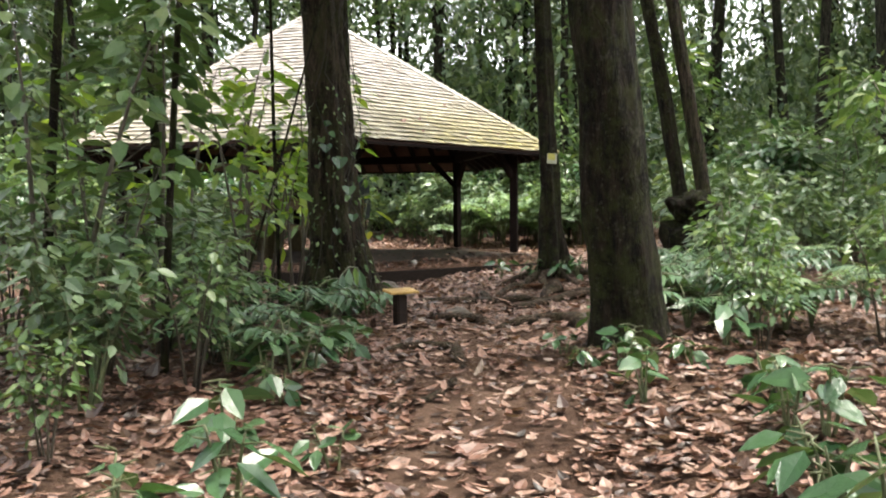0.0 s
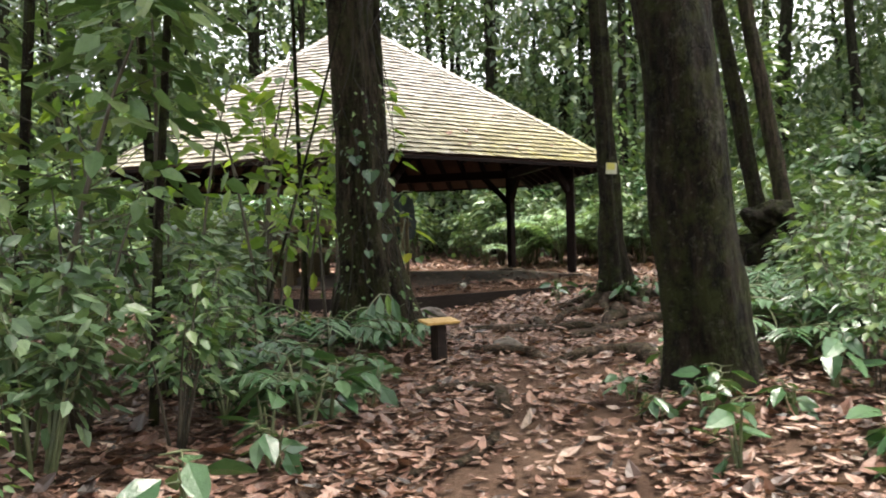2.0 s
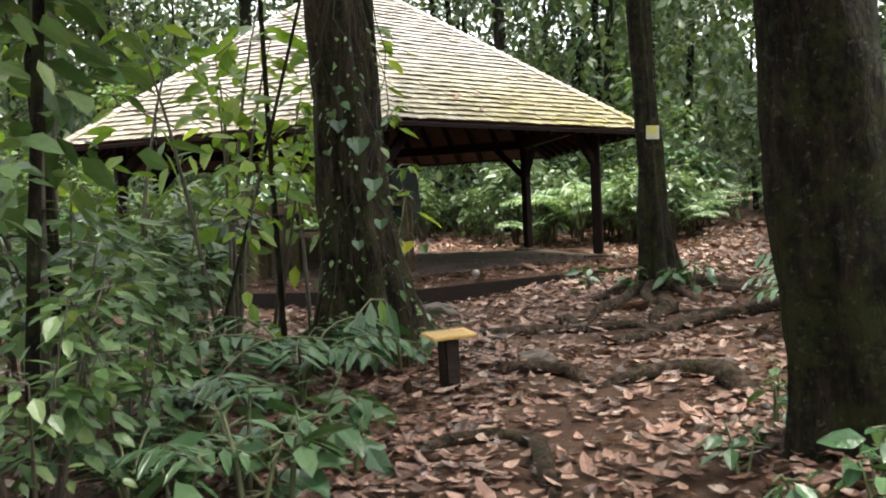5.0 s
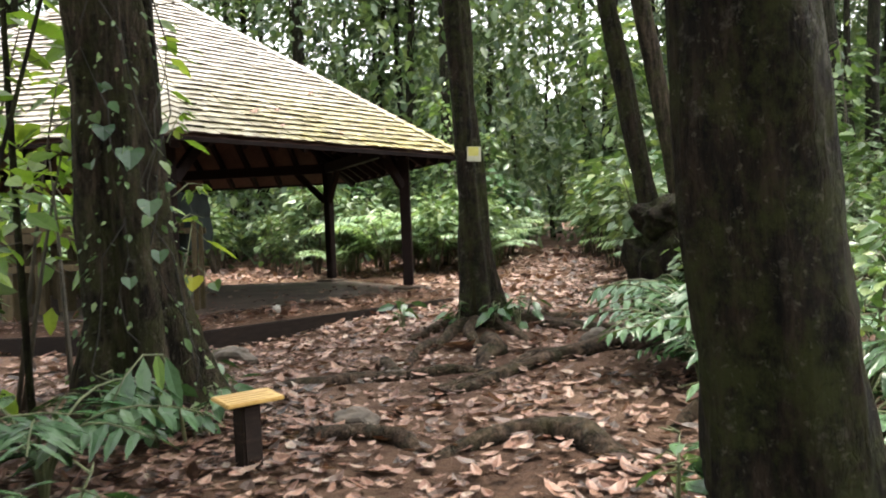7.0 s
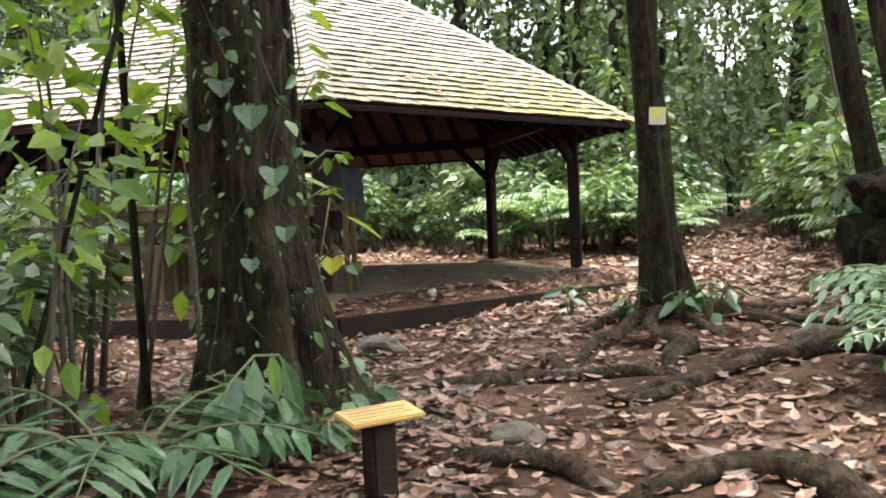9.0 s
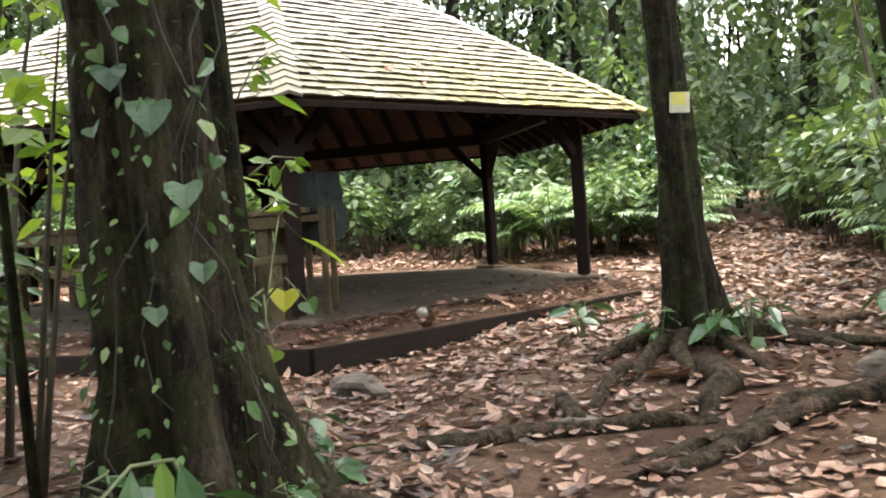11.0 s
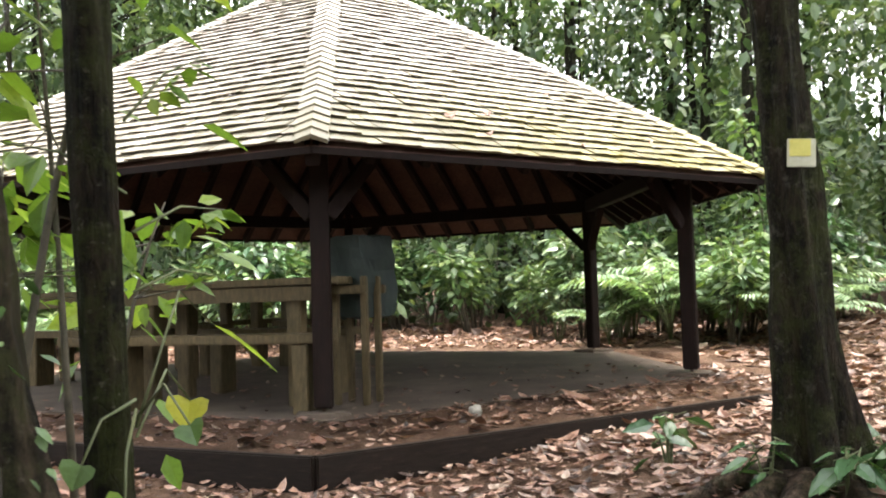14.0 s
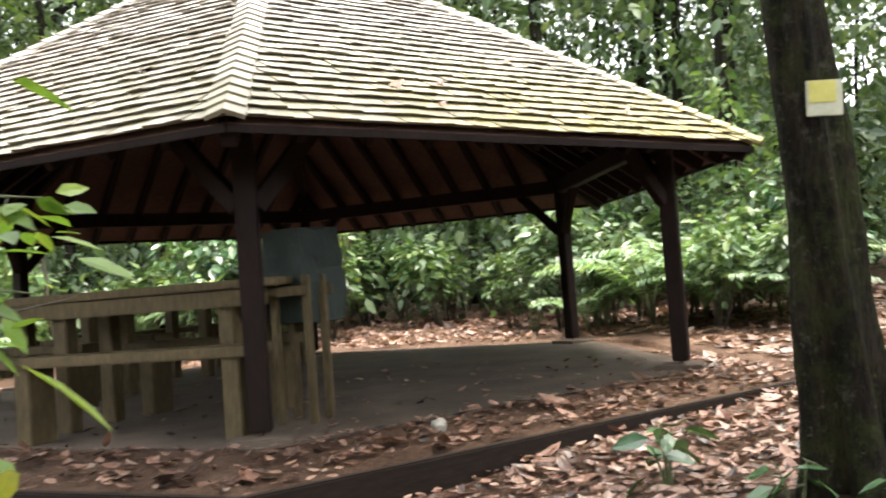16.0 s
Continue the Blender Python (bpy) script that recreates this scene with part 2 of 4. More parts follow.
def thing(name, m, label, category, group="", kind=""):
    ob = new(name)
    ob.empty_display_size = 0.1
    ob.matrix_basis = m
    return tagged(ob, label, category, group, kind)


def box(sx, sy, sz, bevel=0.008, at=(0, 0, 0), rot=None, wobble=0.0, seed=0):
    """A bevelled block, centred on at."""
    bm = bmesh.new()
    bmesh.ops.create_cube(bm, size=1)
    bmesh.ops.scale(bm, vec=(sx, sy, sz), verts=bm.verts)
    if bevel:
        bmesh.ops.bevel(bm, geom=bm.edges[:], offset=bevel, segments=2, affect="EDGES")
    if wobble:
        for q in bm.verts:
            q.co += noise.noise_vector(q.co * 3 + Vector((seed, 0, 0))) * wobble
    mtx = Matrix.Translation(at)
    if rot is not None:
        mtx = mtx @ rot
    bmesh.ops.transform(bm, matrix=mtx, verts=bm.verts)
    return bm


def beam(a, b, w, h, bevel=0.008, up=(0, 0, 1)):
    """A squared timber from a to b, w wide and h high."""
    a, b = Vector(a), Vector(b)
    y = (b - a).normalized()
    x = y.cross(Vector(up)).normalized()
    z = x.cross(y)
    r = Matrix((x, y, z)).transposed().to_4x4()
    return box(w, (b - a).length, h, bevel, (a + b) / 2, r)


def tube(pts, radii, sides=8, rough=0.0, seed=0, lobes=0, flare=0.0, flare_h=0.4, flute=0.06):
    """Verts and faces of a round limb along pts; lobes and flare widen the foot into buttresses."""
    pts = [Vector(q) for q in pts]
    vs, fs = [], []
    ref = Vector((1, 0, 0))
    for i, q in enumerate(pts):
        d = (pts[min(i + 1, len(pts) - 1)] - pts[max(i - 1, 0)]).normalized()
        a = (ref - d * ref.dot(d))
        a = a.normalized() if a.length > 0.05 else d.orthogonal().normalized()
        ref = a
        b = d.cross(a)
        for k in range(sides):
            th = 2 * math.pi * k / sides
            r = radii[i]
            if flare:
                e = math.exp(-(q.z - pts[0].z) / flare_h)
                r *= 1 + flare * e * (0.55 + 0.45 * math.cos(lobes * th + seed)) + flute * math.cos(lobes * th + seed + 0.5) + 0.3 * flute * math.cos(11 * th + 2 * seed + q.z)
            off = (a * math.cos(th) + b * math.sin(th))
            if rough:
                r *= 1 + rough * noise.noise(Vector((q.x * 2 + off.x * 1.5 + seed, q.y * 2 + off.y * 1.5, q.z * 1.6))) \
                    + rough * 0.4 * noise.noise(Vector((off.x * 5 + seed, off.y * 5, q.z * 6)))
            vs.append(q + off * r)
    for i in range(len(pts) - 1):
        for k in range(sides):
            k2 = (k + 1) % sides
            fs.append((i * sides + k, i * sides + k2, (i + 1) * sides + k2, (i + 1) * sides + k))
    fs.append(tuple(range(sides - 1, -1, -1)))
    fs.append(tuple((len(pts) - 1) * sides + k for k in range(sides)))
    return vs, fs, True


def join(*pieces):
    vs, fs = [], []
    for pc in pieces:
        o = len(vs)
        vs += list(pc[0])
        fs += [tuple(i + o for i in f) for f in pc[1]]
    return vs, fs, True


def leaf_cloud(pos, way, size, width=0.42, droop=0.18, fold=0.1, rng=None, up=None):
    """Verts and faces of many folded leaves; each starts at pos and points along way."""
    pos, way = np.asarray(pos, float), np.asarray(way, float)
    c = len(pos)
    size = np.broadcast_to(np.asarray(size, float), (c,))[:, None]
    way = way / np.maximum(np.linalg.norm(way, axis=1, keepdims=True), 1e-6)
    ref = np.tile((0.0, 0.0, 1.0), (c, 1)) if up is None else np.asarray(up, float)
    if rng is not None:
        ref = ref + rng.normal(0, 0.35, (c, 3))
    side = np.cross(way, ref)
    side /= np.maximum(np.linalg.norm(side, axis=1, keepdims=True), 1e-6)
    nor = np.cross(side, way)
    w = size * width * 0.5
    base = pos
    mid1 = pos + way * size * 0.4 - nor * size * fold * 0.5
    l1 = pos + way * size * 0.3 + side * w
    r1 = pos + way * size * 0.3 - side * w
    l2 = pos + way * size * 0.68 + side * w * 0.75 - nor * size * droop * 0.4
    r2 = pos + way * size * 0.68 - side * w * 0.75 - nor * size * droop * 0.4
    tip = pos + way * size - nor * size * droop
    vs = np.stack([base, mid1, l1, r1, l2, r2, tip], 1).reshape(-1, 3)
    k = np.arange(c)[:, None] * 7
    fs = np.concatenate([k + np.array([q]) for q in ((0, 1, 2, 2), (0, 3, 1, 1))], 0)[:, :3]
    quads = np.concatenate([k + np.array([q]) for q in ((2, 1, 6, 4), (1, 3, 5, 6))], 0)
    return vs.tolist(), fs.tolist() + quads.tolist()


def heart_leaf(s):
    """One heart-shaped leaf, hanging tip down, in the xz plane."""
    vs, ring = [(0, 0.0, 0.0)], []
    for k in range(14):
        a = 2 * math.pi * k / 14
        x = 0.48 * s * math.sin(a) ** 3 * 1.1 + 0.06 * s * math.sin(a)
        z = s * (0.42 * math.cos(a) - 0.16 * math.cos(2 * a) - 0.06 * math.cos(3 * a)) - 0.25 * s
        vs.append((x, -0.35 * abs(x) - 0.12 * z * (z < -0.4 * s), z))
    return vs, [(0, 1 + k, 1 + (k + 1) % 14) for k in range(14)]


def ground_z(x, y):
    u = (x + y) * 0.70711
    z = float(np.interp(u, [-20, 0, 3.2, 5.2, 6.8, 9.4, 10.8, 12.5, 15, 20, 26, 60, 400], [-0.1, 0.4, 0.55, 0.65, 0.75, 0.81, 0.82, 0.84, 0.92, 1.05, 1.2, 2.3, 12]))
    for mx, my, h, r in ((5.5, 3.86, 0.12, 1.0), (6.0, 8.0, 0.1, 1.0), (9.95, 8.0, 0.17, 1.0)):
        z += h * math.exp(-((x - mx) ** 2 + (y - my) ** 2) / (2 * r * r * 0.4))
    z += 0.05 * min(3, max(0, (x - y) * 0.70711 - 0.3))     # the slope climbs to the east of the trail
    z += 0.05 * noise.noise(Vector((x * 0.6, y * 0.6, 3))) + 0.02 * noise.noise(Vector((x * 2.3, y * 2.3, 7)))
    d = hex_out(x, y)
    if d < 5.1:
        z -= 0.5
    return z


CX, CY = 11.05, 15.05     # the middle of the pavilion
HEX_TURN = math.radians(-0.6)


def hex_pt(r, k):
    a = HEX_TURN + math.radians(240 + 60 * k)
    return CX + r * math.cos(a), CY + r * math.sin(a)


def hex_out(x, y):
    """The circumradius of the hexagon through x, y."""
    best = 0
    for k in range(6):
        a = HEX_TURN + math.radians(270 + 60 * k)
        best = max(best, (x - CX) * math.cos(a) + (y - CY) * math.sin(a))
    return best / 0.866


def slab_z(x):
    return 1.17


# ---- ground ----
axis = np.concatenate([[-400, -150, -60, -30, -15, -8], np.arange(-4, 20, 0.12), np.arange(20, 40, 1.0), [45, 55, 70, 100, 160, 400]])
gv = [(x, y, ground_z(x, y)) for y in axis for x in axis]
na = len(axis)
gf = [(j * na + i, j * na + i + 1, (j + 1) * na + i + 1, (j + 1) * na + i) for j in range(na - 1) for i in range(na - 1)]
ground = new("ground", mesh_of("ground", gv, gf, SOIL, True))
tagged(ground, "brown trodden forest soil strewn with dead leaves", "ground", kind="structure")

# ---- pavilion ----
POST_R, EAVE_R, EAVE_Z, APEX_Z, KERB_R = 4.12, 4.9, 3.09, 6.06, 5.3
pav = thing("pavilion", pose(CX, CY, 1.18), "open hexagonal timber shelter with mossy wooden shingle roof", "pavilion")
pav_in = pav.matrix_basis.inverted()


def pav_part(name, data, mat, label="", parent=None):
    ob = part(name, data, mat, pav, label)
    ob.data.transform(pav_in)
    return ob


for k in range(6):
    x, y = hex_pt(POST_R, k)
    zb = slab_z(x)
    a = HEX_TURN + math.radians(240 + 60 * k)
    rz = Matrix.Rotation(a, 4, "Z")
    pav_part("post", box(0.145, 0.145, 3.3 - zb - 0.06, 0.012, (x, y, (3.3 + zb + 0.06) / 2), rz), TIMBER)
    pin = tube([(x, y, zb - 0.02), (x, y, zb + 0.1)], [0.018, 0.018], 8)
    pav_part("post_pin", pin, STEEL)
    pav_part("footing", box(0.42, 0.42, 0.05, 0.012, (x, y, zb + 0.01), rz, 0.006, k), CONCRETE)
    x2, y2 = hex_pt(POST_R, k + 1)
    pav_part("ring_beam", beam((x, y, 3.3), (x2, y2, 3.3), 0.12, 0.18), TIMBER)
    d = Vector((x2 - x, y2 - y, 0)).normalized()
    for s, (bx, by) in ((1, (x, y)), (-1, (x2, y2))):
        pav_part("brace", beam((bx + s * d.x * 0.06, by + s * d.y * 0.06, 2.68), (bx + s * d.x * 0.55, by + s * d.y * 0.62, 3.24), 0.09, 0.12), TIMBER)
    # hip rafter and common rafters of the face between two corners
    ex, ey = hex_pt(EAVE_R - 0.06, k)
    pav_part("hip_rafter", beam((ex, ey, EAVE_Z - 0.06), (CX, CY, APEX_Z - 0.12), 0.1, 0.16), TIMBER)
    e1, e2 = Vector((*hex_pt(EAVE_R - 0.1, k), EAVE_Z - 0.035)), Vector((*hex_pt(EAVE_R - 0.1, k + 1), EAVE_Z - 0.035))
    top = Vector((CX, CY, APEX_Z - 0.1))
    for j in range(1, 10):
        f = j / 10
        foot = e1.lerp(e2, f)
        g = 1 - abs(2 * f - 1)
        mid = (e1 + e2) / 2
        head = foot + (top - mid) * g * 0.97
        pav_part("rafter", beam(foot, head, 0.07, 0.12, 0.006), TIMBER)
    c1, c2 = Vector((*hex_pt(EAVE_R, k), EAVE_Z)), Vector((*hex_pt(EAVE_R, k + 1), EAVE_Z))
    tp = Vector((CX, CY, APEX_Z))
    dn = Vector((0, 0, -0.025))
    pav_part("roof_boarding", ([c1, c2, tp, c1 + dn, c2 + dn, tp + dn], [(0, 1, 2), (5, 4, 3), (0, 3, 4, 1), (1, 4, 5, 2), (2, 5, 3, 0)]), DECK)
    pav_part("fascia", beam(c1 + Vector((0, 0, -0.03)), c2 + Vector((0, 0, -0.03)), 0.02, 0.05, 0.004), TIMBER)

# shingles: lapped courses from the eave to the apex
rs = random.Random(4)
courses, rest_v, rest_f, near_pieces = 37, [], [], []
for k in range(6):
    c1, c2 = Vector((*hex_pt(EAVE_R + 0.05, k), EAVE_Z + 0.0)), Vector((*hex_pt(EAVE_R + 0.05, k + 1), EAVE_Z + 0.0))
    tp = Vector((CX, CY, APEX_Z + 0.02))
    mid = (c1 + c2) / 2
    upv = tp - mid
    rise = upv.length
    upv.normalize()
    alo = (c2 - c1).normalized()
    nor = alo.cross(upv).normalized()
    step = rise / courses
    for i in range(courses):
        half = (c2 - c1).length / 2 * (1 - i / courses)
        x = -half
        while x < half - 0.02:
            w = min(rs.uniform(0.11, 0.2), half - x)
            y0 = i * step + rs.uniform(-0.008, 0.007)
            ln = step * 1.7
            th = rs.uniform(0.022, 0.036)
            lim = lambda q, yy: max(-1, min(1, q / max(1e-3, (c2 - c1).length / 2 * (1 - yy / rise)))) * (c2 - c1).length / 2 * max(0, 1 - yy / rise)
            y1 = min(y0 + ln, rise * 0.998)
            xa, xb = x + 0.003, x + w - 0.003
            ua, ub = lim(xa, y1), lim(xb, y1)
            tilt = rs.uniform(-0.004, 0.004)
            o = mid
            vs = [o + alo * xa + upv * (y0 + 0.035) + nor * 0.02, o + alo * xb + upv * (y0 + 0.035) + nor * 0.02,
                  o + alo * xb + upv * y0 + nor * (0.022 + th + tilt), o + alo * xa + upv * y0 + nor * (0.022 + th - tilt),
                  o + alo * ub + upv * y1 + nor * 0.012, o + alo * ua + upv * y1 + nor * 0.012]
            fs = [(0, 1, 2, 3), (3, 2, 4, 5), (1, 4, 2), (0, 3, 5), (0, 5, 4, 1)]
            if k == 0 and i < 10 and len(near_pieces) < 300:
                near_pieces.append((vs, fs))
            else:
                b0 = len(rest_v)
                rest_v += vs
                rest_f += [tuple(b0 + q for q in f) for f in fs]
            x += w
    # the cap along the hip: two small boards a course
    hv, hf = [], []
    a0 = HEX_TURN + math.radians(240 + 60 * k)
    e = Vector((*hex_pt(EAVE_R + 0.06, k), EAVE_Z))
    hd = (tp - e)
    side = Vector((-math.sin(a0), math.cos(a0), 0))
    hn = hd.cross(side).normalized()
    if hn.z < 0:
        hn = -hn
    for i in range(courses):
        f0, f1 = i / courses, min(1, (i + 1.5) / courses)
        p0, p1 = e + hd * f0, e + hd * f1
        for s in (-1, 1):
            w0 = min(0.12, 0.12 * (1 - f0) * 6) * rs.uniform(0.9, 1.1)
            w1 = min(0.12, 0.12 * (1 - f1) * 6)
            dp = side * s - hn * 0.36
            b0 = len(hv)
            hv += [p0 + hn * 0.045, p0 + dp * w0 + hn * 0.04, p0 + dp * w0 + hn * 0.07, p0 + hn * 0.074,
                   p1 + hn * 0.05, p1 + dp * w1 + hn * 0.048]
            hf += [tuple(b0 + q for q in f) for f in ((0, 1, 2, 3), (3, 2, 5, 4), (1, 5, 2), (0, 4, 5, 1))]
    tagged(pav_part("hip_cap", (hv, hf), SHINGLE), kind="stuff")
tagged(pav_part("shingles", (rest_v, rest_f), SHINGLE), kind="stuff")
for vs, fs in near_pieces:
    pav_part("shingle", (vs, fs), SHINGLE)

# floor slab and kerb
slab_v = [(*hex_pt(4.42, k), slab_z(hex_pt(4.42, k)[0])) for k in range(6)]
slab_v += [(x, y, z - 0.5) for x, y, z in slab_v]
slab = new("floor_slab", mesh_of("floor_slab", slab_v, [tuple(range(6)), tuple(range(11, 5, -1))] + [(k, k + 6, (k + 1) % 6 + 6, (k + 1) % 6) for k in range(6)], CONCRETE))
tagged(slab, "dark stained hexagonal concrete floor slab under the shelter", "floor", kind="structure")
kerb = thing("kerb", pose(CX, CY, 0.9), "dark weathered board kerb round the shelter platform", "kerb", kind="structure")
fill_v, fill_f = [], []
for k in range(6):
    (x, y), (x2, y2) = hex_pt(KERB_R, k), hex_pt(KERB_R, k + 1)
    za, zb = slab_z(x) - 0.1, slab_z(x2) - 0.1
    ob = part("kerb_board", beam((x, y, za - 0.2), (x2, y2, zb - 0.2), 0.07, 0.4, 0.01), KERB, kerb)
    ob.data.transform(kerb.matrix_basis.inverted())
    seg = 24
    for j in range(seg):
        rows_ = []
        for f in (j / seg, (j + 1) / seg):
            for r, h in ((KERB_R - 0.03, -0.13), (4.9, -0.08), (4.41, -0.015)):
                p1, p2 = Vector(hex_pt(r, k)), Vector(hex_pt(r, k + 1))
                q = p1.lerp(p2, f)
                rows_.append((q.x, q.y, slab_z(q.x) + h + (0.02 * noise.noise(Vector((q.x * 3, q.y * 3, 1))) if r == 4.9 else 0)))
        b0 = len(fill_v)
        fill_v += rows_
        fill_f += [(b0, b0 + 3, b0 + 4, b0 + 1), (b0 + 1, b0 + 4, b0 + 5, b0 + 2)]
vb = bmesh.new()
vm = mesh_of("platform_verge", fill_v, fill_f, SOIL, True)
vb.from_mesh(vm)
bmesh.ops.remove_doubles(vb, verts=vb.verts, dist=0.003)
vb.to_mesh(vm)
vb.free()
verge = new("platform_verge", vm)
tagged(verge, "strip of dark soil and leaves between kerb and slab", "ground", kind="structure")


# ---- furniture under the roof ----
def picnic_table(m, ln=2.3, label=""):
    t = thing("picnic_table", m, label, "table", "tables under the shelter")
    for j in range(4):
        part("tabletop_plank", box(ln, 0.19, 0.06, 0.008, (0, -0.3 + 0.2 * j, 1.03)), TABLE, t)
    for s in (-1, 1):
        for f in (-1, 1):
            part("bench_leg", box(0.14, 0.26, 0.54, 0.01, (f * (ln / 2 - (0.12 if f < 0 and s > 0 else 0.55)), s * 0.72, 0.27)), TABLE, t)
        part("bench_seat", box(ln + (0.1 if s > 0 else -0.7), 0.3, 0.075, 0.01, (0, s * 0.72, 0.58)), TABLE, t)
        for f in (-1, 1):
            part("leg", box(0.13, 0.13, 0.95, 0.01, (f * (ln / 2 - 0.45), s * 0.26, 0.475)), TABLE, t)
        part("apron", box(ln - 0.2, 0.05, 0.12, 0.006, (0, s * 0.34, 0.93)), TABLE, t)
    return t


first = picnic_table(pose(8.9, 13.01, slab_z(9.0), 0, 0, 126), 2.35, "heavy weathered plank picnic table with fixed benches")
for x, y, r in ((8.9, 16.4, 120), (11.3, 17.6, 30)):
    copy_thing(first, pose(x, y, slab_z(x), 0, 0, r))

rack = thing("sack_rack", pose(9.55, 12.02, slab_z(9.7), 0, 0, 35), "square wooden rack of upright posts beside the tables", "rack")
for sx in (-1, 1):
    for sy in (-1, 1):
        part("upright", box(0.055, 0.055, 1.06, 0.008, (sx * 0.13, sy * 0.13, 0.53)), TABLE, rack)
    part("rail", box(0.04, 0.36, 0.07, 0.006, (sx * 0.19, 0, 0.95)), TABLE, rack)
bm = bmesh.new()
bmesh.ops.create_cube(bm, size=1)
bmesh.ops.subdivide_edges(bm, edges=bm.edges[:], cuts=6, use_grid_fill=True)
for q in bm.verts:
    d = Vector((q.co.x, q.co.y, 0))
    q.co = Vector((q.co.x * 0.4, q.co.y * 0.36, q.co.z * 0.7))
    q.co += noise.noise_vector(q.co * 6) * 0.035 + d * 0.06 * math.cos(q.co.z * 4)
sack = part("refuse_sack", bm, SACK, None)
sack.matrix_basis = pose(9.68, 12.18, slab_z(9.7) + 1.06, 0, 0, 20)
tagged(sack, "crumpled dark green plastic refuse sack on a wooden rack", "sack")


# ---- trees along the path ----
def trunk_tree(name, x, y, radius, top, label, seed, mat, flare=0.7, lobes=5, flare_h=0.35, height=11.0, flute=0.05):
    """A near tree: buttressed trunk, limbs and a high crown. top: where the axis stands at full height."""
    z0 = ground_z(x, y) - 0.15
    t = thing(name, pose(x, y, z0 + 0.15), label, "tree")
    n_ = 60
    pts, rad = [], []
    for i in range(n_ + 1):
        f = (i / n_) ** 1.5
        pts.append((top[0] * f + 0.03 * math.sin(5 * f + seed), top[1] * f + 0.03 * math.cos(4 * f + seed), -0.15 + height * f))
        rad.append(radius * (1 - 0.55 * f))
    part("trunk", tube(pts, rad, 44, 0.2, seed, lobes, flare, flare_h, flute), mat, t)
    rng = np.random.default_rng(seed)
    limbs, lp, lw = [], [], []
    for j in range(7):
        a = rng.uniform(0, 6.28)
        z = height * rng.uniform(0.62, 0.98)
        f = (z / height)
        b = Vector((top[0] * f, top[1] * f, z))
        e = b + Vector((math.cos(a), math.sin(a), rng.uniform(0.3, 0.9))) * rng.uniform(1.6, 2.8)
        mid_ = (b + e) / 2 + Vector((0, 0, 0.2))
        limbs.append(tube([b, mid_, e], [radius * 0.25, radius * 0.16, 0.02], 6))
        c = rng.normal(0, 0.75, (260, 3)) + np.array(e)
        lp.append(c)
        lw.append(rng.normal(0, 1, (260, 3)) + (0, 0, -0.4))
    tagged(part("limb_work", join(*limbs), mat, t), kind="stuff")
    lp, lw = np.concatenate(lp), np.concatenate(lw)
    part("crown", leaf_cloud(lp, lw, rng.uniform(0.16, 0.32, len(lp)), 0.45, rng=rng), LEAF, t)["kind"] = "stuff"
    return t


tree_a = trunk_tree("tree", 6.02, 7.98, 0.25, (-0.45, 0.2), "thick mossy tree trunk hung with creepers and leaves", 3, BARK_GREY, 1.9, 5, 0.45, flute=0.16)
tree_c = trunk_tree("tree", 5.5, 3.86, 0.25, (-0.9, 0.62), "broad dark mossy tree trunk beside the trail", 8, BARK, 0.42, 4, 0.45)
tree_b = trunk_tree("tree", 9.94, 8.01, 0.135, (-0.4, 0.3), "dark tree trunk with buttress roots and a trail mark", 5, BARK, 1.9, 5, 0.4, flute=0.12)
thin = trunk_tree("tree", 6.63, 8.4, 0.08, (-0.5, 0.0), "thin dark straight tree beside the mossy trunk", 11, BARK, 0.3, 3, 0.2)
trunk_tree("tree", 11.63, 6.8, 0.115, (-0.8, 1.65), "slender leaning tree growing from an uprooted stump", 14, BARK, 0.3, 3, 0.3)
trunk_tree("tree", 11.72, 6.5, 0.115, (-0.65, 1.55), "slender leaning mossy tree beside its twin", 15, BARK_GREY, 0.3, 3, 0.3)

for x, y, r, tp in ((3.41, 6.97, 0.04, (-0.2, 0.1)), (3.0, 6.2, 0.03, (0.5, 0.3)), (4.55, 7.9, 0.014, (1.8, -0.9)), (5.58, 8.4, 0.024, (-0.2, 0.1)), (2.4, 6.9, 0.04, (0.2, -0.3))):
    trunk_tree("young_tree", x, y, r, tp, "thin dark young tree stem in the thicket", int(x * 10), BARK, 0.2, 3, 0.1, 7.0)

# upturned root ball between the leaning pair
bm = bmesh.new()
bmesh.ops.create_icosphere(bm, subdivisions=4, radius=0.27)
for q in bm.verts:
    q.co *= 1 + 0.35 * noise.noise(q.co * 5) + 0.2 * noise.noise(q.co * 12)
    q.co.z *= 0.9
ball = part("stump", bm, BARK, None)
ball.matrix_basis = pose(11.5, 6.72, 2.0) @ Matrix.Diagonal((1.25, 1.25, 1.0, 1))
tagged(ball, "black rotten upturned stump with torn roots", "stump")
bm = bmesh.new()
bmesh.ops.create_icosphere(bm, subdivisions=3, radius=0.27)
for q in bm.verts:
    q.co *= 1 + 0.5 * noise.noise(q.co * 5) + 0.25 * noise.noise(q.co * 11)
mound = part("stump_foot", bm, BARK, ball)
mound.matrix_basis = pose(0.05, 0.05, -0.62) @ Matrix.Diagonal((1.1, 1.1, 2.2, 1))

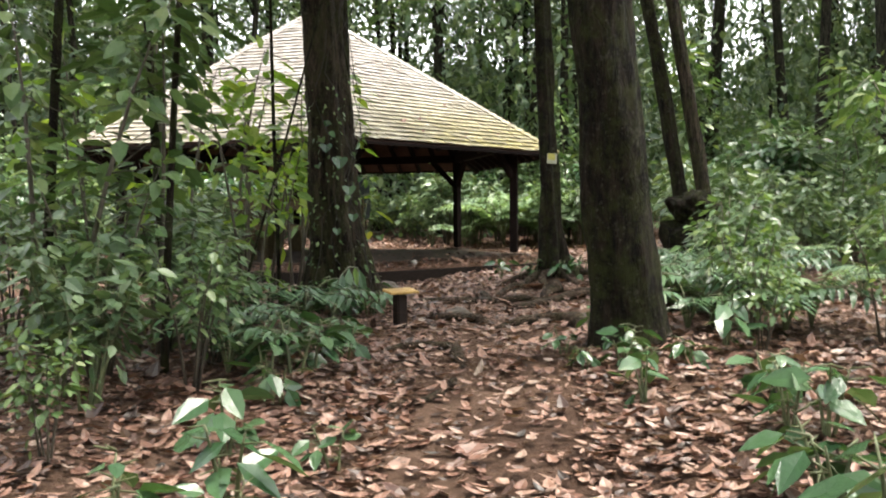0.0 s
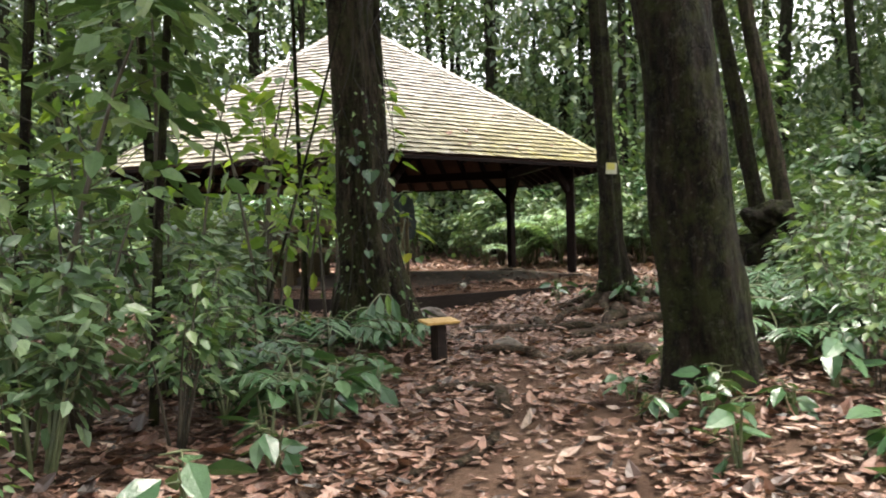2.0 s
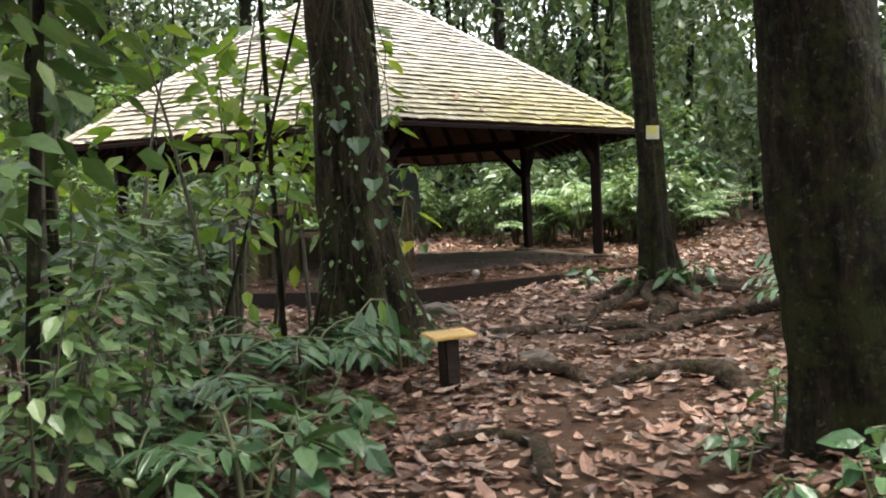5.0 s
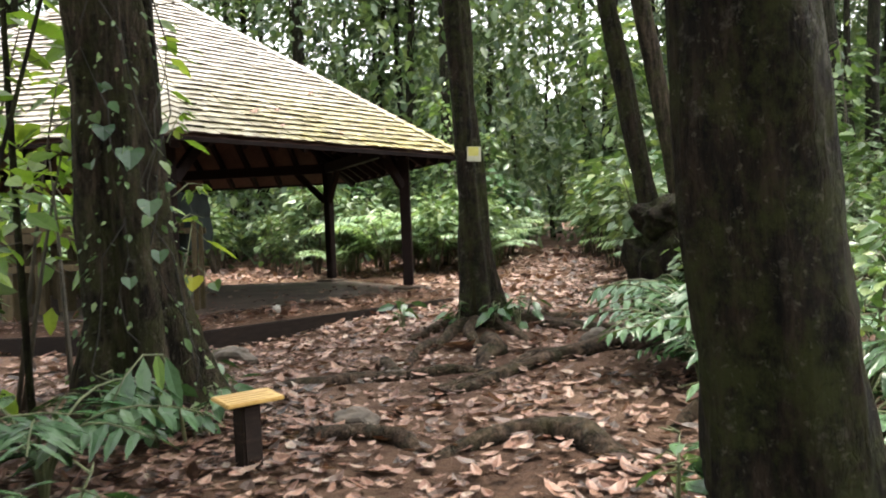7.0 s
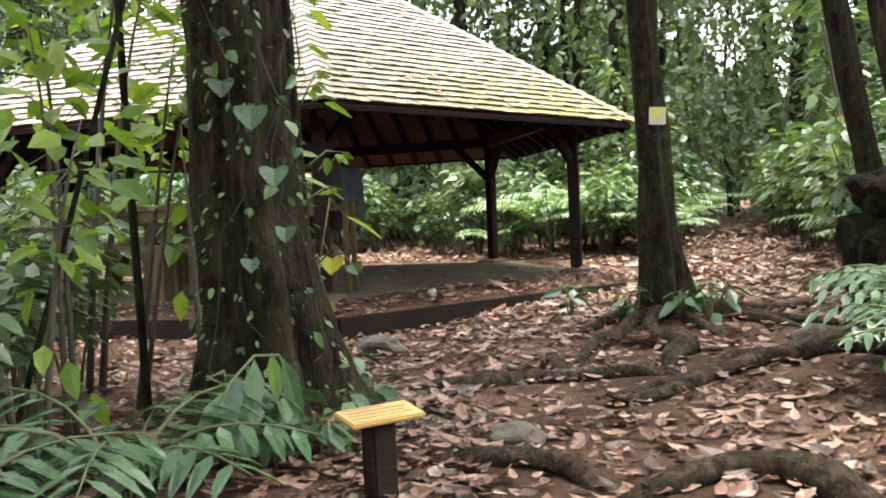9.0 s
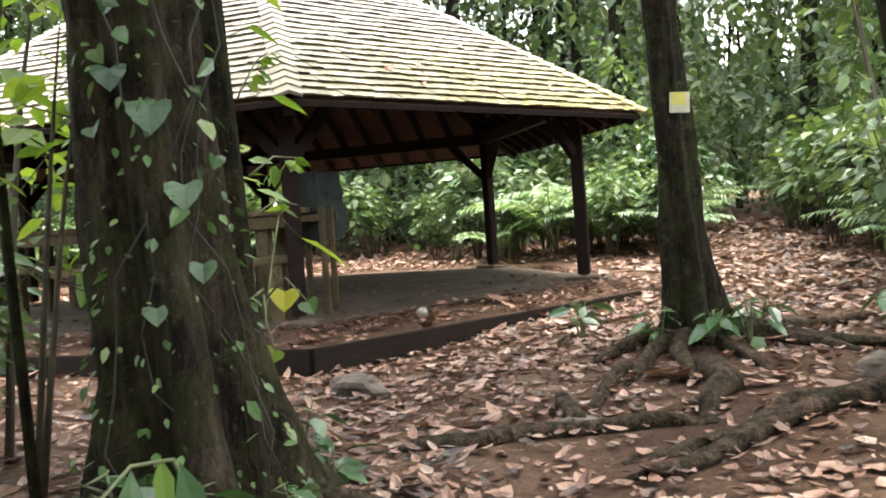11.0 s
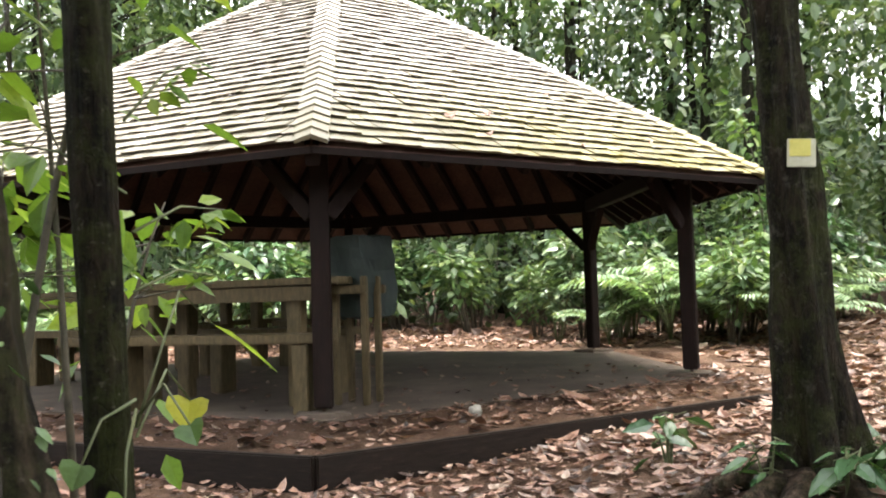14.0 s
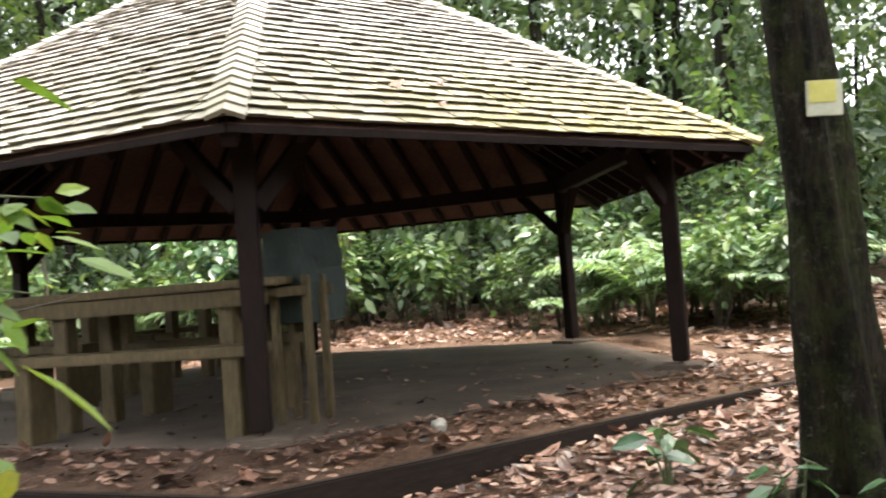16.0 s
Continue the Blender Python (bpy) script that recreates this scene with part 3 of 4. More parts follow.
# trail mark on the tree
mark = thing("trail_mark", pose(0, 0, 0), "small square trail mark with yellow and white paint", "sign")
mark.matrix_basis = Matrix.Translation((9.775, 7.945, 2.69)) @ Matrix.Rotation(radians(-46), 4, "Z") @ Matrix.Rotation(radians(3), 4, "Y")
part("plate", box(0.135, 0.012, 0.14, 0.003), SIGN_WHITE, mark)
part("yellow_field", box(0.1, 0.004, 0.085, 0.001, (-0.008, -0.009, 0.025)), SIGN_MARK, mark)

# low lectern sign
lect = thing("lectern_sign", pose(5.6, 6.5, ground_z(5.6, 6.5), 0, 0, -8), "low yellow information board on a short post", "sign")
part("post", box(0.11, 0.1, 0.42, 0.012, (0, 0.02, 0.12), None, 0.006), KERB, lect)
tilt_b = Matrix.Rotation(radians(11), 4, "X")
brd = part("board", box(0.33, 0.16, 0.02, 0.006, (0, 0, 0.355), tilt_b), SIGN_YELLOW, lect)
for j in range(5):
    w = (0.18, 0.27, 0.25, 0.27, 0.2)[j]
    q = tilt_b @ Vector((-0.14 + w / 2, 0.06 - 0.03 * j, 0.0115))
    part("text_line", box(w, 0.009, 0.002, 0, (q.x, q.y, q.z + 0.355), tilt_b), SIGN_INK, brd)


# ---- roots, stones ----
def root(pts, r0, r1, label, seed):
    ps = []
    for i in range(len(pts) - 1):
        a, b = Vector((*pts[i],)), Vector((*pts[i + 1],))
        for j in range(6):
            ps.append(a.lerp(b, j / 6))
    ps.append(Vector(pts[-1]))
    ctr = ps[len(ps) // 2]
    out, rr = [], []
    for i, q in enumerate(ps):
        f = i / (len(ps) - 1)
        r = r0 + (r1 - r0) * f
        sw = noise.noise_vector(Vector((q.x * 2 + seed, q.y * 2, 0))) * 0.07
        x, y = q.x + sw.x, q.y + sw.y
        end = min(1, 5 * f, 5 * (1 - f))
        z = ground_z(x, y) + r * (0.55 * end - 0.9 * (1 - end)) + (q.z if len(q) > 2 else 0)
        out.append((x - ctr.x, y - ctr.y, z))
        rr.append(r)
    ob = part("surface_root", tube(out, rr, 10, 0.35, seed), ROOT, None)
    ob.matrix_basis = pose(ctr.x, ctr.y, 0)
    tagged(ob, label, "root", "roots across the trail")


def v3(*pairs):
    return [(x, y, 0) for x, y in pairs]


BR = "thick brown tree root lying across the trail"
root(v3((7.5, 6.95), (7.7, 6.78), (8.22, 6.7), (8.85, 6.62), (9.3, 6.3), (9.4, 5.8), (9.6, 5.3)), 0.045, 0.08, BR, 1)
root(v3((6.1, 5.85), (6.42, 5.7), (6.68, 5.64), (6.82, 5.48), (6.7, 5.23), (6.5, 4.9)), 0.05, 0.085, BR, 2)
root(v3((6.02, 6.75), (6.2, 6.6), (6.31, 6.4), (6.32, 6.15), (6.25, 5.95)), 0.045, 0.06, BR, 3)
root(v3((7.1, 8.2), (7.34, 8.04), (7.67, 7.86), (7.93, 7.77), (8.13, 7.6), (8.35, 7.25), (8.6, 7.0)), 0.04, 0.06, BR, 4)
root(v3((8.6, 8.15), (8.45, 8.0), (8.25, 7.8), (8.1, 7.62)), 0.05, 0.065, BR, 5)
root(v3((7.75, 7.06), (8.2, 6.8), (8.64, 6.75), (9.0, 6.45), (9.9, 6.3), (10.8, 6.5)), 0.05, 0.085, BR, 6)
root(v3((8.5, 7.1), (8.78, 7.2), (9.0, 7.25), (9.5, 7.7)), 0.06, 0.09, BR, 7)
root(v3((3.3, 4.3), (3.5, 4.24), (3.75, 4.22), (4.05, 4.3), (4.3, 4.5)), 0.022, 0.032, "mossy looping root on the trail", 8)
root(v3((4.5, 5.6), (4.75, 5.6), (4.96, 5.5), (4.98, 5.2), (4.75, 4.9), (4.5, 4.65)), 0.035, 0.05, "mossy looping root on the trail", 9)
for j, (ex, ey) in enumerate(((9.0, 7.5), (9.4, 7.1), (10.3, 7.0), (10.9, 7.6), (9.2, 8.5), (11.7, 7.3), (10.7, 6.5), (8.9, 7.9), (12.2, 8.4))):
    root(v3((9.9, 8.03), ((9.9 + ex) / 2, (8.03 + ey) / 2 + 0.1), (ex, ey)), 0.085, 0.03, "gnarled root spreading from the foot of a tree", 20 + j)
for j, (ex, ey) in enumerate(((6.6, 7.3), (5.65, 7.2), (6.95, 8.0), (5.1, 7.5))):
    root(v3((6.02, 7.98), ((6.02 + ex) / 2, (7.98 + ey) / 2), (ex, ey)), 0.1, 0.03, "mossy root spreading from the foot of a tree", 40 + j)
for j, (pp) in enumerate((((9.2, 6.2), (10.2, 6.4), (11.2, 6.3)), ((8.6, 5.3), (9.5, 5.2), (10.3, 5.0)), ((9.3, 8.1), (8.8, 8.0), (8.4, 7.8)), ((7.1, 5.0), (7.9, 4.9), (8.5, 4.6)))):
    root(v3(*pp), 0.05, 0.035, BR, 60 + j)


def stone(x, y, s, mat, label, seed, base=None):
    bm = bmesh.new()
    bmesh.ops.create_icosphere(bm, subdivisions=3, radius=1)
    for q in bm.verts:
        q.co *= 1 + 0.35 * noise.noise(q.co * 1.4 + Vector((seed, 0, 0)))
        q.co = Vector((q.co.x * s[0], q.co.y * s[1], q.co.z * s[2]))
    ob = part("stone", bm, mat, None)
    ob.matrix_basis = pose(x, y, (ground_z(x, y) if base is None else base) + s[2] * 0.35, 0, 0, seed * 50)
    tagged(ob, label, "stone")


stone(6.6, 6.71, (0.16, 0.13, 0.07), STONE, "brown rounded stone on the trail", 1)
stone(7.98, 9.42, (0.24, 0.13, 0.12), STONE, "dark mossy stone before the kerb", 2)
stone(9.6, 6.6, (0.16, 0.2, 0.1), STONE, "brown stone half buried among roots", 3)
stone(9.98, 10.98, (0.06, 0.05, 0.05), PALE_STONE, "pale broken stone on the platform edge", 4, slab_z(9.75) - 0.04)
stone(10.3, 10.75, (0.035, 0.03, 0.03), PALE_STONE, "pale broken stone on the platform edge", 5, slab_z(10.3) - 0.1)
stone(8.2, 7.7, (0.14, 0.1, 0.05), STONE, "brown rounded stone on the trail", 6)


# ---- plants ----
def shrub_meshes(seed, h, stems, leaves, size, spread, lean=0.3):
    """Stems and leaves of a bush, standing on the origin."""
    rng = np.random.default_rng(seed)
    tubes, lp, lw, ls = [], [], [], []
    for s in range(stems):
        a, hh = rng.uniform(0, 6.28), h * rng.uniform(0.55, 1)
        bend = rng.uniform(0.1, lean) * hh
        off = rng.uniform(0, spread * 0.4)
        base = np.array([math.cos(a) * off * 0.5, math.sin(a) * off * 0.5, -0.05])
        tip = np.array([math.cos(a) * (off + bend), math.sin(a) * (off + bend), hh])
        pts = [base + (tip - base) * f + np.array([0, 0, 0.15 * hh * math.sin(f * 3.14)]) for f in np.linspace(0, 1, 6)]
        tubes.append(tube(pts, list(np.linspace(0.010 + 0.004 * h, 0.003, 6)), 5))
        for j in range(max(1, leaves // stems)):
            f = rng.uniform(0.25, 1) ** 0.7
            i = min(4, int(f * 5))
            c = pts[i] + (pts[i + 1] - pts[i]) * (f * 5 - i)
            d = rng.normal(0, 1, 3) * (1, 1, 0.35)
            d /= np.linalg.norm(d)
            reach = rng.uniform(0.03, spread * (1.2 - 0.6 * f))
            lp.append(c + d * reach)
            lw.append(d + np.array([0, 0, -0.25]))
            ls.append(size * rng.uniform(0.55, 1.25))
        # twigs that carry the outer leaves
        for j in range(5):
            c = pts[rng.integers(2, 6)]
            d = rng.normal(0, 1, 3) * (1, 1, 0.4)
            tubes.append(tube([c, c + d / np.linalg.norm(d) * spread * 0.7], [0.005, 0.002], 4))
    return join(*tubes), leaf_cloud(lp, lw, ls, 0.54, 0.2, 0.12, rng)


def frond_meshes(seed, fronds, length, pairs, leaflet, arch=0.5, width=0.3, rise=1.2):
    """Arching fronds with paired leaflets, rising from the origin."""
    rng = np.random.default_rng(seed)
    tubes, lp, lw, ls, lu = [], [], [], [], []
    for s in range(fronds):
        a = 6.283 * s / fronds + rng.uniform(-0.3, 0.3)
        ln = length * rng.uniform(0.75, 1.1)
        out = np.array([math.cos(a), math.sin(a), 0])
        pts = []
        for f in np.linspace(0, 1, 9):
            pts.append(out * ln * (0.15 + 0.75 * f) * f + np.array([0, 0, ln * (rise * f - arch * rise * 1.5 * f * f)]))
        tubes.append(tube(pts, list(np.linspace(0.011, 0.003, 9)), 5))
        for j in range(pairs):
            f = 0.25 + 0.75 * j / pairs
            i = min(7, int(f * 8))
            c = pts[i] + (pts[i + 1] - pts[i]) * (f * 8 - i)
            fw = pts[i + 1] - pts[i]
            fw /= np.linalg.norm(fw)
            sd = np.cross(fw, (0, 0, 1))
            sd /= np.linalg.norm(sd)
            for q in (-1, 1):
                lp.append(c)
                lw.append(fw * 0.55 + sd * q + np.array([0, 0, -0.2]) + rng.normal(0, 0.08, 3))
                ls.append(leaflet * (1 - 0.55 * max(0, f - 0.45)) * rng.uniform(0.85, 1.1))
                lu.append((0, 0, 1))
    return join(*tubes), leaf_cloud(lp, lw, ls, width, 0.22, 0.06, None, lu)


def plant_kind(name, meshes, stem_mat, leaf_mat_, label, category, group):
    t = thing(name, pose(0, 0, -50), label, category, group)
    tagged(part("stalk_work", meshes[0], stem_mat, t), kind="stuff")
    tagged(part("foliage", meshes[1], leaf_mat_, t), kind="stuff")
    return t


G1, G2, G3 = "bushes of the undergrowth", "seedlings on the forest floor", "ferns and fronds"
KINDS = {
    "bush": [plant_kind("bush", shrub_meshes(s, 1.5, 6, 250, 0.14, 0.36), STEM_BROWN, LEAF, "loose dark green understorey bush with glossy leaves", "bush", G1) for s in (1, 2, 3)],
    "far": [plant_kind("understorey_shrub", shrub_meshes(s, 1.7, 6, 420, 0.17, 0.42), STEM_BROWN, mt, "dense leafy shrub at the forest edge", "shrub", "shrubs behind the shelter") for s, mt in ((51, LEAF), (52, LEAF_BLUE), (53, LEAF), (54, LEAF_PALE))],
    "light": [plant_kind("bush", shrub_meshes(s, 1.3, 8, 300, 0.14, 0.32), STEM, LEAF_PALE, "pale green leafy understorey bush", "bush", G1) for s in (4, 5)],
    "tall": [plant_kind("sapling", shrub_meshes(s, 3.3, 2, 260, 0.17, 0.6, 0.2), STEM_BROWN, LEAF, "tall thin forest sapling with sparse leaves", "sapling", G1) for s in (6, 7, 8)],
    "bright": [plant_kind("sapling", shrub_meshes(s, 2.5, 2, 75, 0.17, 0.5, 0.3), STEM_BROWN, LEAF_BRIGHT, "thin sapling with bright yellow-green backlit leaves", "sapling", G1) for s in (17, 18)],
    "seed": [plant_kind("seedling", shrub_meshes(s, 0.32, 3, 13, 0.15, 0.1), STEM, LEAF_BLUE, "low seedling with broad green leaves", "seedling", G2) for s in (9, 10, 12)],
    "frond": [plant_kind("palm_seedling", frond_meshes(s, 8, 0.95, 9, 0.27, 0.45, 0.27, 1.5), STEM, LEAF_BLUE, "young palm with arching glossy fronds", "palm", G3) for s in (13, 14)],
    "fern": [plant_kind("fern", frond_meshes(s, 9, 1.4, 26, 0.26, 0.4, 0.2, 1.5), STEM, FERN, "large pale green fern with feathery fronds", "fern", G3) for s in (15, 16)],
}
prs = random.Random(21)


def clear_of_path(x, y):
    """True off the trail, the shelter, and the trunks."""
    u, w = (x + y) * 0.70711, (y - x) * 0.70711
    if u < 11 and -1.25 - 0.12 * max(0, u - 6) < w < 0.75 + 0.02 * u:
        return False
    if 5.5 < u < 14.5 and -3.2 < w < 1.0:
        return False
    if 12 < u < 34 and abs(w + 2.4 + 0.23 * (u - 12)) < 0.85:
        return False
    return hex_out(x, y) > 6.1


def put(kind, x, y, scale, tilt=6):
    src = prs.choice(KINDS[kind])
    return copy_thing(src, pose(x, y, ground_z(x, y) - 0.01, prs.uniform(-tilt, tilt), prs.uniform(-tilt, tilt), prs.uniform(0, 360)) @ Matrix.Scale(scale, 4))


def uw(u, w):
    return (u - w) * 0.70711, (u + w) * 0.70711


# hand-placed plants beside the trail
for kind, x, y, s in (
        ("frond", 4.75, 6.9, 1.0), ("frond", 4.0, 6.7, 0.9), ("bright", 4.7, 7.7, 1.0), ("bright", 5.2, 8.5, 1.05), ("bright", 4.2, 8.2, 1.1), ("bright", 5.7, 8.9, 1.0), ("bright", 3.9, 9.4, 1.3), ("bright", 6.75, 9.6, 1.1), ("bright", 6.3, 9.2, 1.2), ("bright", 5.8, 9.9, 1.4), ("fern", 18.4, 14.9, 1.2), ("fern", 17.9, 13.6, 1.1), ("seed", 4.3, 6.1, 1.4), ("seed", 4.0, 5.9, 1.3), ("seed", 4.5, 6.0, 1.3), ("frond", 8.0, 4.75, 0.95), ("bush", 5.9, 1.9, 0.6), ("bush", 6.9, 2.5, 0.75), ("bush", 5.2, 1.1, 0.6), ("tall", 7.6, 2.1, 0.9), ("bush", 3.4, 6.2, 0.7), ("bush", 2.8, 5.5, 0.7), ("frond", 3.2, 5.7, 0.8), ("frond", 8.3, 5.2, 0.55), ("frond", 9.0, 5.0, 0.7), ("light", 11.0, 5.6, 0.8), ("light", 12.3, 6.3, 0.9), ("light", 13.6, 7.0, 1.0), ("light", 12.9, 5.9, 1.1), ("seed", 4.2, 5.6, 1.4), ("seed", 3.8, 5.5, 1.3), ("seed", 5.45, 7.35, 1.4),
        ("seed", 2.2, 4.1, 1.3), ("seed", 1.75, 3.35, 1.4), ("seed", 3.6, 6.1, 1.4), ("seed", 3.0, 4.8, 1.2), ("seed", 2.5, 3.6, 0.9),
        ("seed", 5.0, 4.1, 0.8), ("seed", 4.95, 3.55, 0.9), ("seed", 5.3, 3.25, 0.9), ("seed", 5.6, 4.3, 1.1), ("seed", 4.5, 3.1, 1.1), ("seed", 5.9, 3.3, 1.3),
        ("seed", 3.4, 1.5, 1.5), ("seed", 2.9, 1.1, 1.6), ("seed", 4.3, 1.9, 1.4), ("seed", 4.9, 2.4, 1.2), ("seed", 2.2, 0.55, 1.5),
        ("light", 4.8, 8.6, 1.0), ("light", 5.2, 9.3, 1.2), ("light", 4.4, 7.9, 0.9), ("light", 3.6, 7.6, 1.0), ("bush", 3.4, 6.9, 1.0), ("bush", 2.6, 6.4, 1.1),
        ("tall", 3.3, 6.8, 1.15), ("tall", 2.3, 6.6, 1.2),
        ("seed", 10.2, 9.26, 1.15), ("seed", 9.7, 7.75, 1.2), ("seed", 10.15, 7.7, 1.2), ("seed", 9.9, 7.6, 1.0), ("seed", 9.6, 8.1, 0.9),
        ("seed", 5.58, 7.24, 1.2), ("seed", 5.78, 7.15, 1.0), ("seed", 5.45, 7.45, 1.1), ("seed", 6.05, 7.25, 0.8), ("seed", 6.55, 7.75, 1.0), ("seed", 6.75, 8.3, 1.1), ("seed", 6.95, 8.9, 1.0), ("bush", 6.1, 3.1, 0.5), ("bush", 6.7, 3.5, 0.65), ("frond", 7.0, 4.0, 1.0), ("bush", 7.5, 4.1, 0.85), ("frond", 6.4, 3.9, 0.8), ("seed", 3.45, 1.55, 1.4), ("seed", 4.3, 2.1, 1.3), ("seed", 5.1, 2.6, 1.3), ("seed", 2.05, 0.95, 1.3), ("seed", 1.85, 0.6, 1.2), ("seed", 0.62, 2.4, 1.2), ("seed", 0.95, 2.75, 1.0), ("seed", 1.25, 3.4, 1.3), ("bush", 1.5, 4.6, 0.5), ("seed", 3.6, 5.45, 1.6), ("seed", 3.75, 5.75, 1.5), ("seed", 3.2, 5.2, 1.3), ("seed", 5.05, 3.6, 0.9), ("seed", 4.8, 3.75, 0.8), ("seed", 5.85, 4.15, 0.9), ("frond", 8.2, 5.2, 0.8), ("frond", 8.7, 5.5, 0.9), ("frond", 9.3, 5.7, 1.0), ("frond", 9.9, 5.9, 1.0), ("frond", 10.4, 6.1, 1.1), ("light", 10.9, 6.2, 0.8),
        ("frond", 7.9, 4.35, 0.8), ("frond", 8.7, 4.5, 0.95), ("frond", 9.5, 4.6, 1.0), ("frond", 10.4, 5.2, 1.0), ("fern", 11.2, 5.4, 0.7), ("fern", 7.4, 3.3, 0.6), ("frond", 6.9, 3.3, 0.9),
        ("fern", 17.3, 15.4, 1.5), ("fern", 18.2, 15.1, 1.4), ("far", 16.9, 13.9, 1.0), ("fern", 17.6, 14.4, 1.0), ("fern", 18.6, 15.6, 1.1), ("fern", 17.2, 12.9, 0.9), ("fern", 19.2, 14.2, 1.1), ("fern", 16.9, 16.4, 0.8), ("light", 18.3, 13.3, 1.2), ("light", 18.0, 16.9, 1.0), ("light", 17.0, 17.8, 1.0)):
    put(kind, x, y, s)

# undergrowth: left thicket, right slope, behind the shelter
count = 0
for i in range(3200):
    u, w = prs.uniform(2.2, 34), prs.uniform(-19, 19)
    x, y = uw(u, w)
    if abs(w) > 0.72 * u + 2.2 or not clear_of_path(x, y) or hex_out(x, y) < 7.0:
        continue
    if hex_out(x, y) < 8.3 and u > 15 and prs.random() < 0.75:
        continue
    dens = 0.28 if u < 12 else 0.85 if u < 26 else 0.4
    if w < -0.5 and u < 6.5:
        dens = 0.25
    if prs.random() > dens or count > 560:
        continue
    if 0 < w < 1.8 and u < 9:
        kind = "seed"
    elif w < 0 and u < 7:
        kind = prs.choice(["frond", "seed", "seed"])
    elif w < 0 and u < 16:
        kind = prs.choice(["frond", "fern", "bush", "light", "light"])
    else:
        kind = prs.choice(["bush", "bush", "tall", "light", "seed", "bush"] if u < 14 else ["far", "far", "far", "far", "light", "tall", "fern"])
    s = prs.uniform(0.6, 1.0) if u < 14 else prs.uniform(0.9, 1.5)
    if kind == "fern":
        s *= 0.7
    put(kind, x, y, s)
    count += 1


# ---- forest trees ----
def forest_tree(seed, h, r, crown_from, n_leaves, spread):
    rng = np.random.default_rng(seed)
    t = thing("forest_tree", pose(0, 0, -80), "tall slender rainforest tree with a dark trunk", "tree", "trees of the forest")
    pts = [(0.12 * math.sin(i * 0.7 + seed), 0.12 * math.cos(i * 0.5 + seed), -0.3 + (h + 0.3) * i / 12) for i in range(13)]
    part("trunk", tube(pts, [r * (1 + 0.5 * math.exp(-i * 1.5)) * (1 - 0.06 * i) for i in range(13)], 10, 0.12, seed), BARK_FAR, t)
    limbs, lp = [], []
    for j in range(14):
        z = h * rng.uniform(crown_from, 1.0)
        a = rng.uniform(0, 6.28)
        e = np.array([math.cos(a) * spread, math.sin(a) * spread, 0]) * rng.uniform(0.4, 1.0) + (0, 0, z + rng.uniform(0.2, 1.2))
        limbs.append(tube([(0, 0, z), tuple(e * 0.5 + np.array([0, 0, z * 0.5 + 0.1])), tuple(e)], [r * 0.3, r * 0.2, 0.015], 5))
        k = n_leaves // 14
        lp.append(rng.normal(0, 1, (k, 3)) * (0.8, 0.8, 0.55) + e)
    tagged(part("limb_work", join(*limbs), BARK_FAR, t), kind="stuff")
    lp = np.concatenate(lp)
    part("crown", leaf_cloud(lp, rng.normal(0, 1, lp.shape) * (1, 1, 0.6) + (0, 0, -0.4), rng.uniform(0.14, 0.3, len(lp)), 0.45, rng=rng), LEAF_FAR, t)["kind"] = "stuff"
    return t


FOREST = [forest_tree(31, 16, 0.13, 0.45, 1500, 2.2), forest_tree(32, 17, 0.18, 0.5, 1700, 2.6), forest_tree(33, 13, 0.09, 0.4, 1100, 1.7),
          forest_tree(34, 15, 0.11, 0.4, 1300, 2.0), forest_tree(35, 18, 0.22, 0.55, 1700, 3.0)]
spots = []
tries = 0
while len(spots) < 105 and tries < 6000:
    tries += 1
    u, w = prs.uniform(5, 44), prs.uniform(-28, 28)
    x, y = uw(u, w)
    if abs(w) > 0.7 * u + 2.5 or not clear_of_path(x, y) or hex_out(x, y) < 11.5:
        continue
    if u < 13.5 and abs(w) < 6.0:
        continue
    if u < 24 and abs(w + 3.4 + 0.3 * (u - 12)) < 2.6:      # the clearing where the trail goes on
        continue
    if any((x - a) ** 2 + (y - b) ** 2 < (1.1 if u > 14 else 2.2) ** 2 for a, b in spots):
        continue
    spots.append((x, y))
for x, y in spots:
    copy_thing(prs.choice(FOREST), pose(x, y, ground_z(x, y), prs.uniform(-2.5, 2.5), prs.uniform(-2.5, 2.5), prs.uniform(0, 360)) @ Matrix.Scale(prs.uniform(0.8, 1.15), 4))
# trees behind the camera's start and to its sides close the forest; the last four are added unseen to shade the near
# trail
for x, y in ((-4, -1), (-1, -5), (-7, -6), (2, -6), (-6, 3), (-3, 7), (6, -4), (-9, 0), (0, -10), (-1, 11), (11, -2), (-11, -9), (3.2, -2), (-2, 2.6), (-3, -3), (1, -3)):
    copy_thing(prs.choice(FOREST), pose(x, y, ground_z(x, y), 0, 0, prs.uniform(0, 360)))
for group_ in KINDS.values():
    for t in group_:
        for c in (t, *t.children_recursive):
            bpy.data.objects.remove(c)
for t in FOREST:
    for c in (t, *t.children_recursive):
        bpy.data.objects.remove(c)

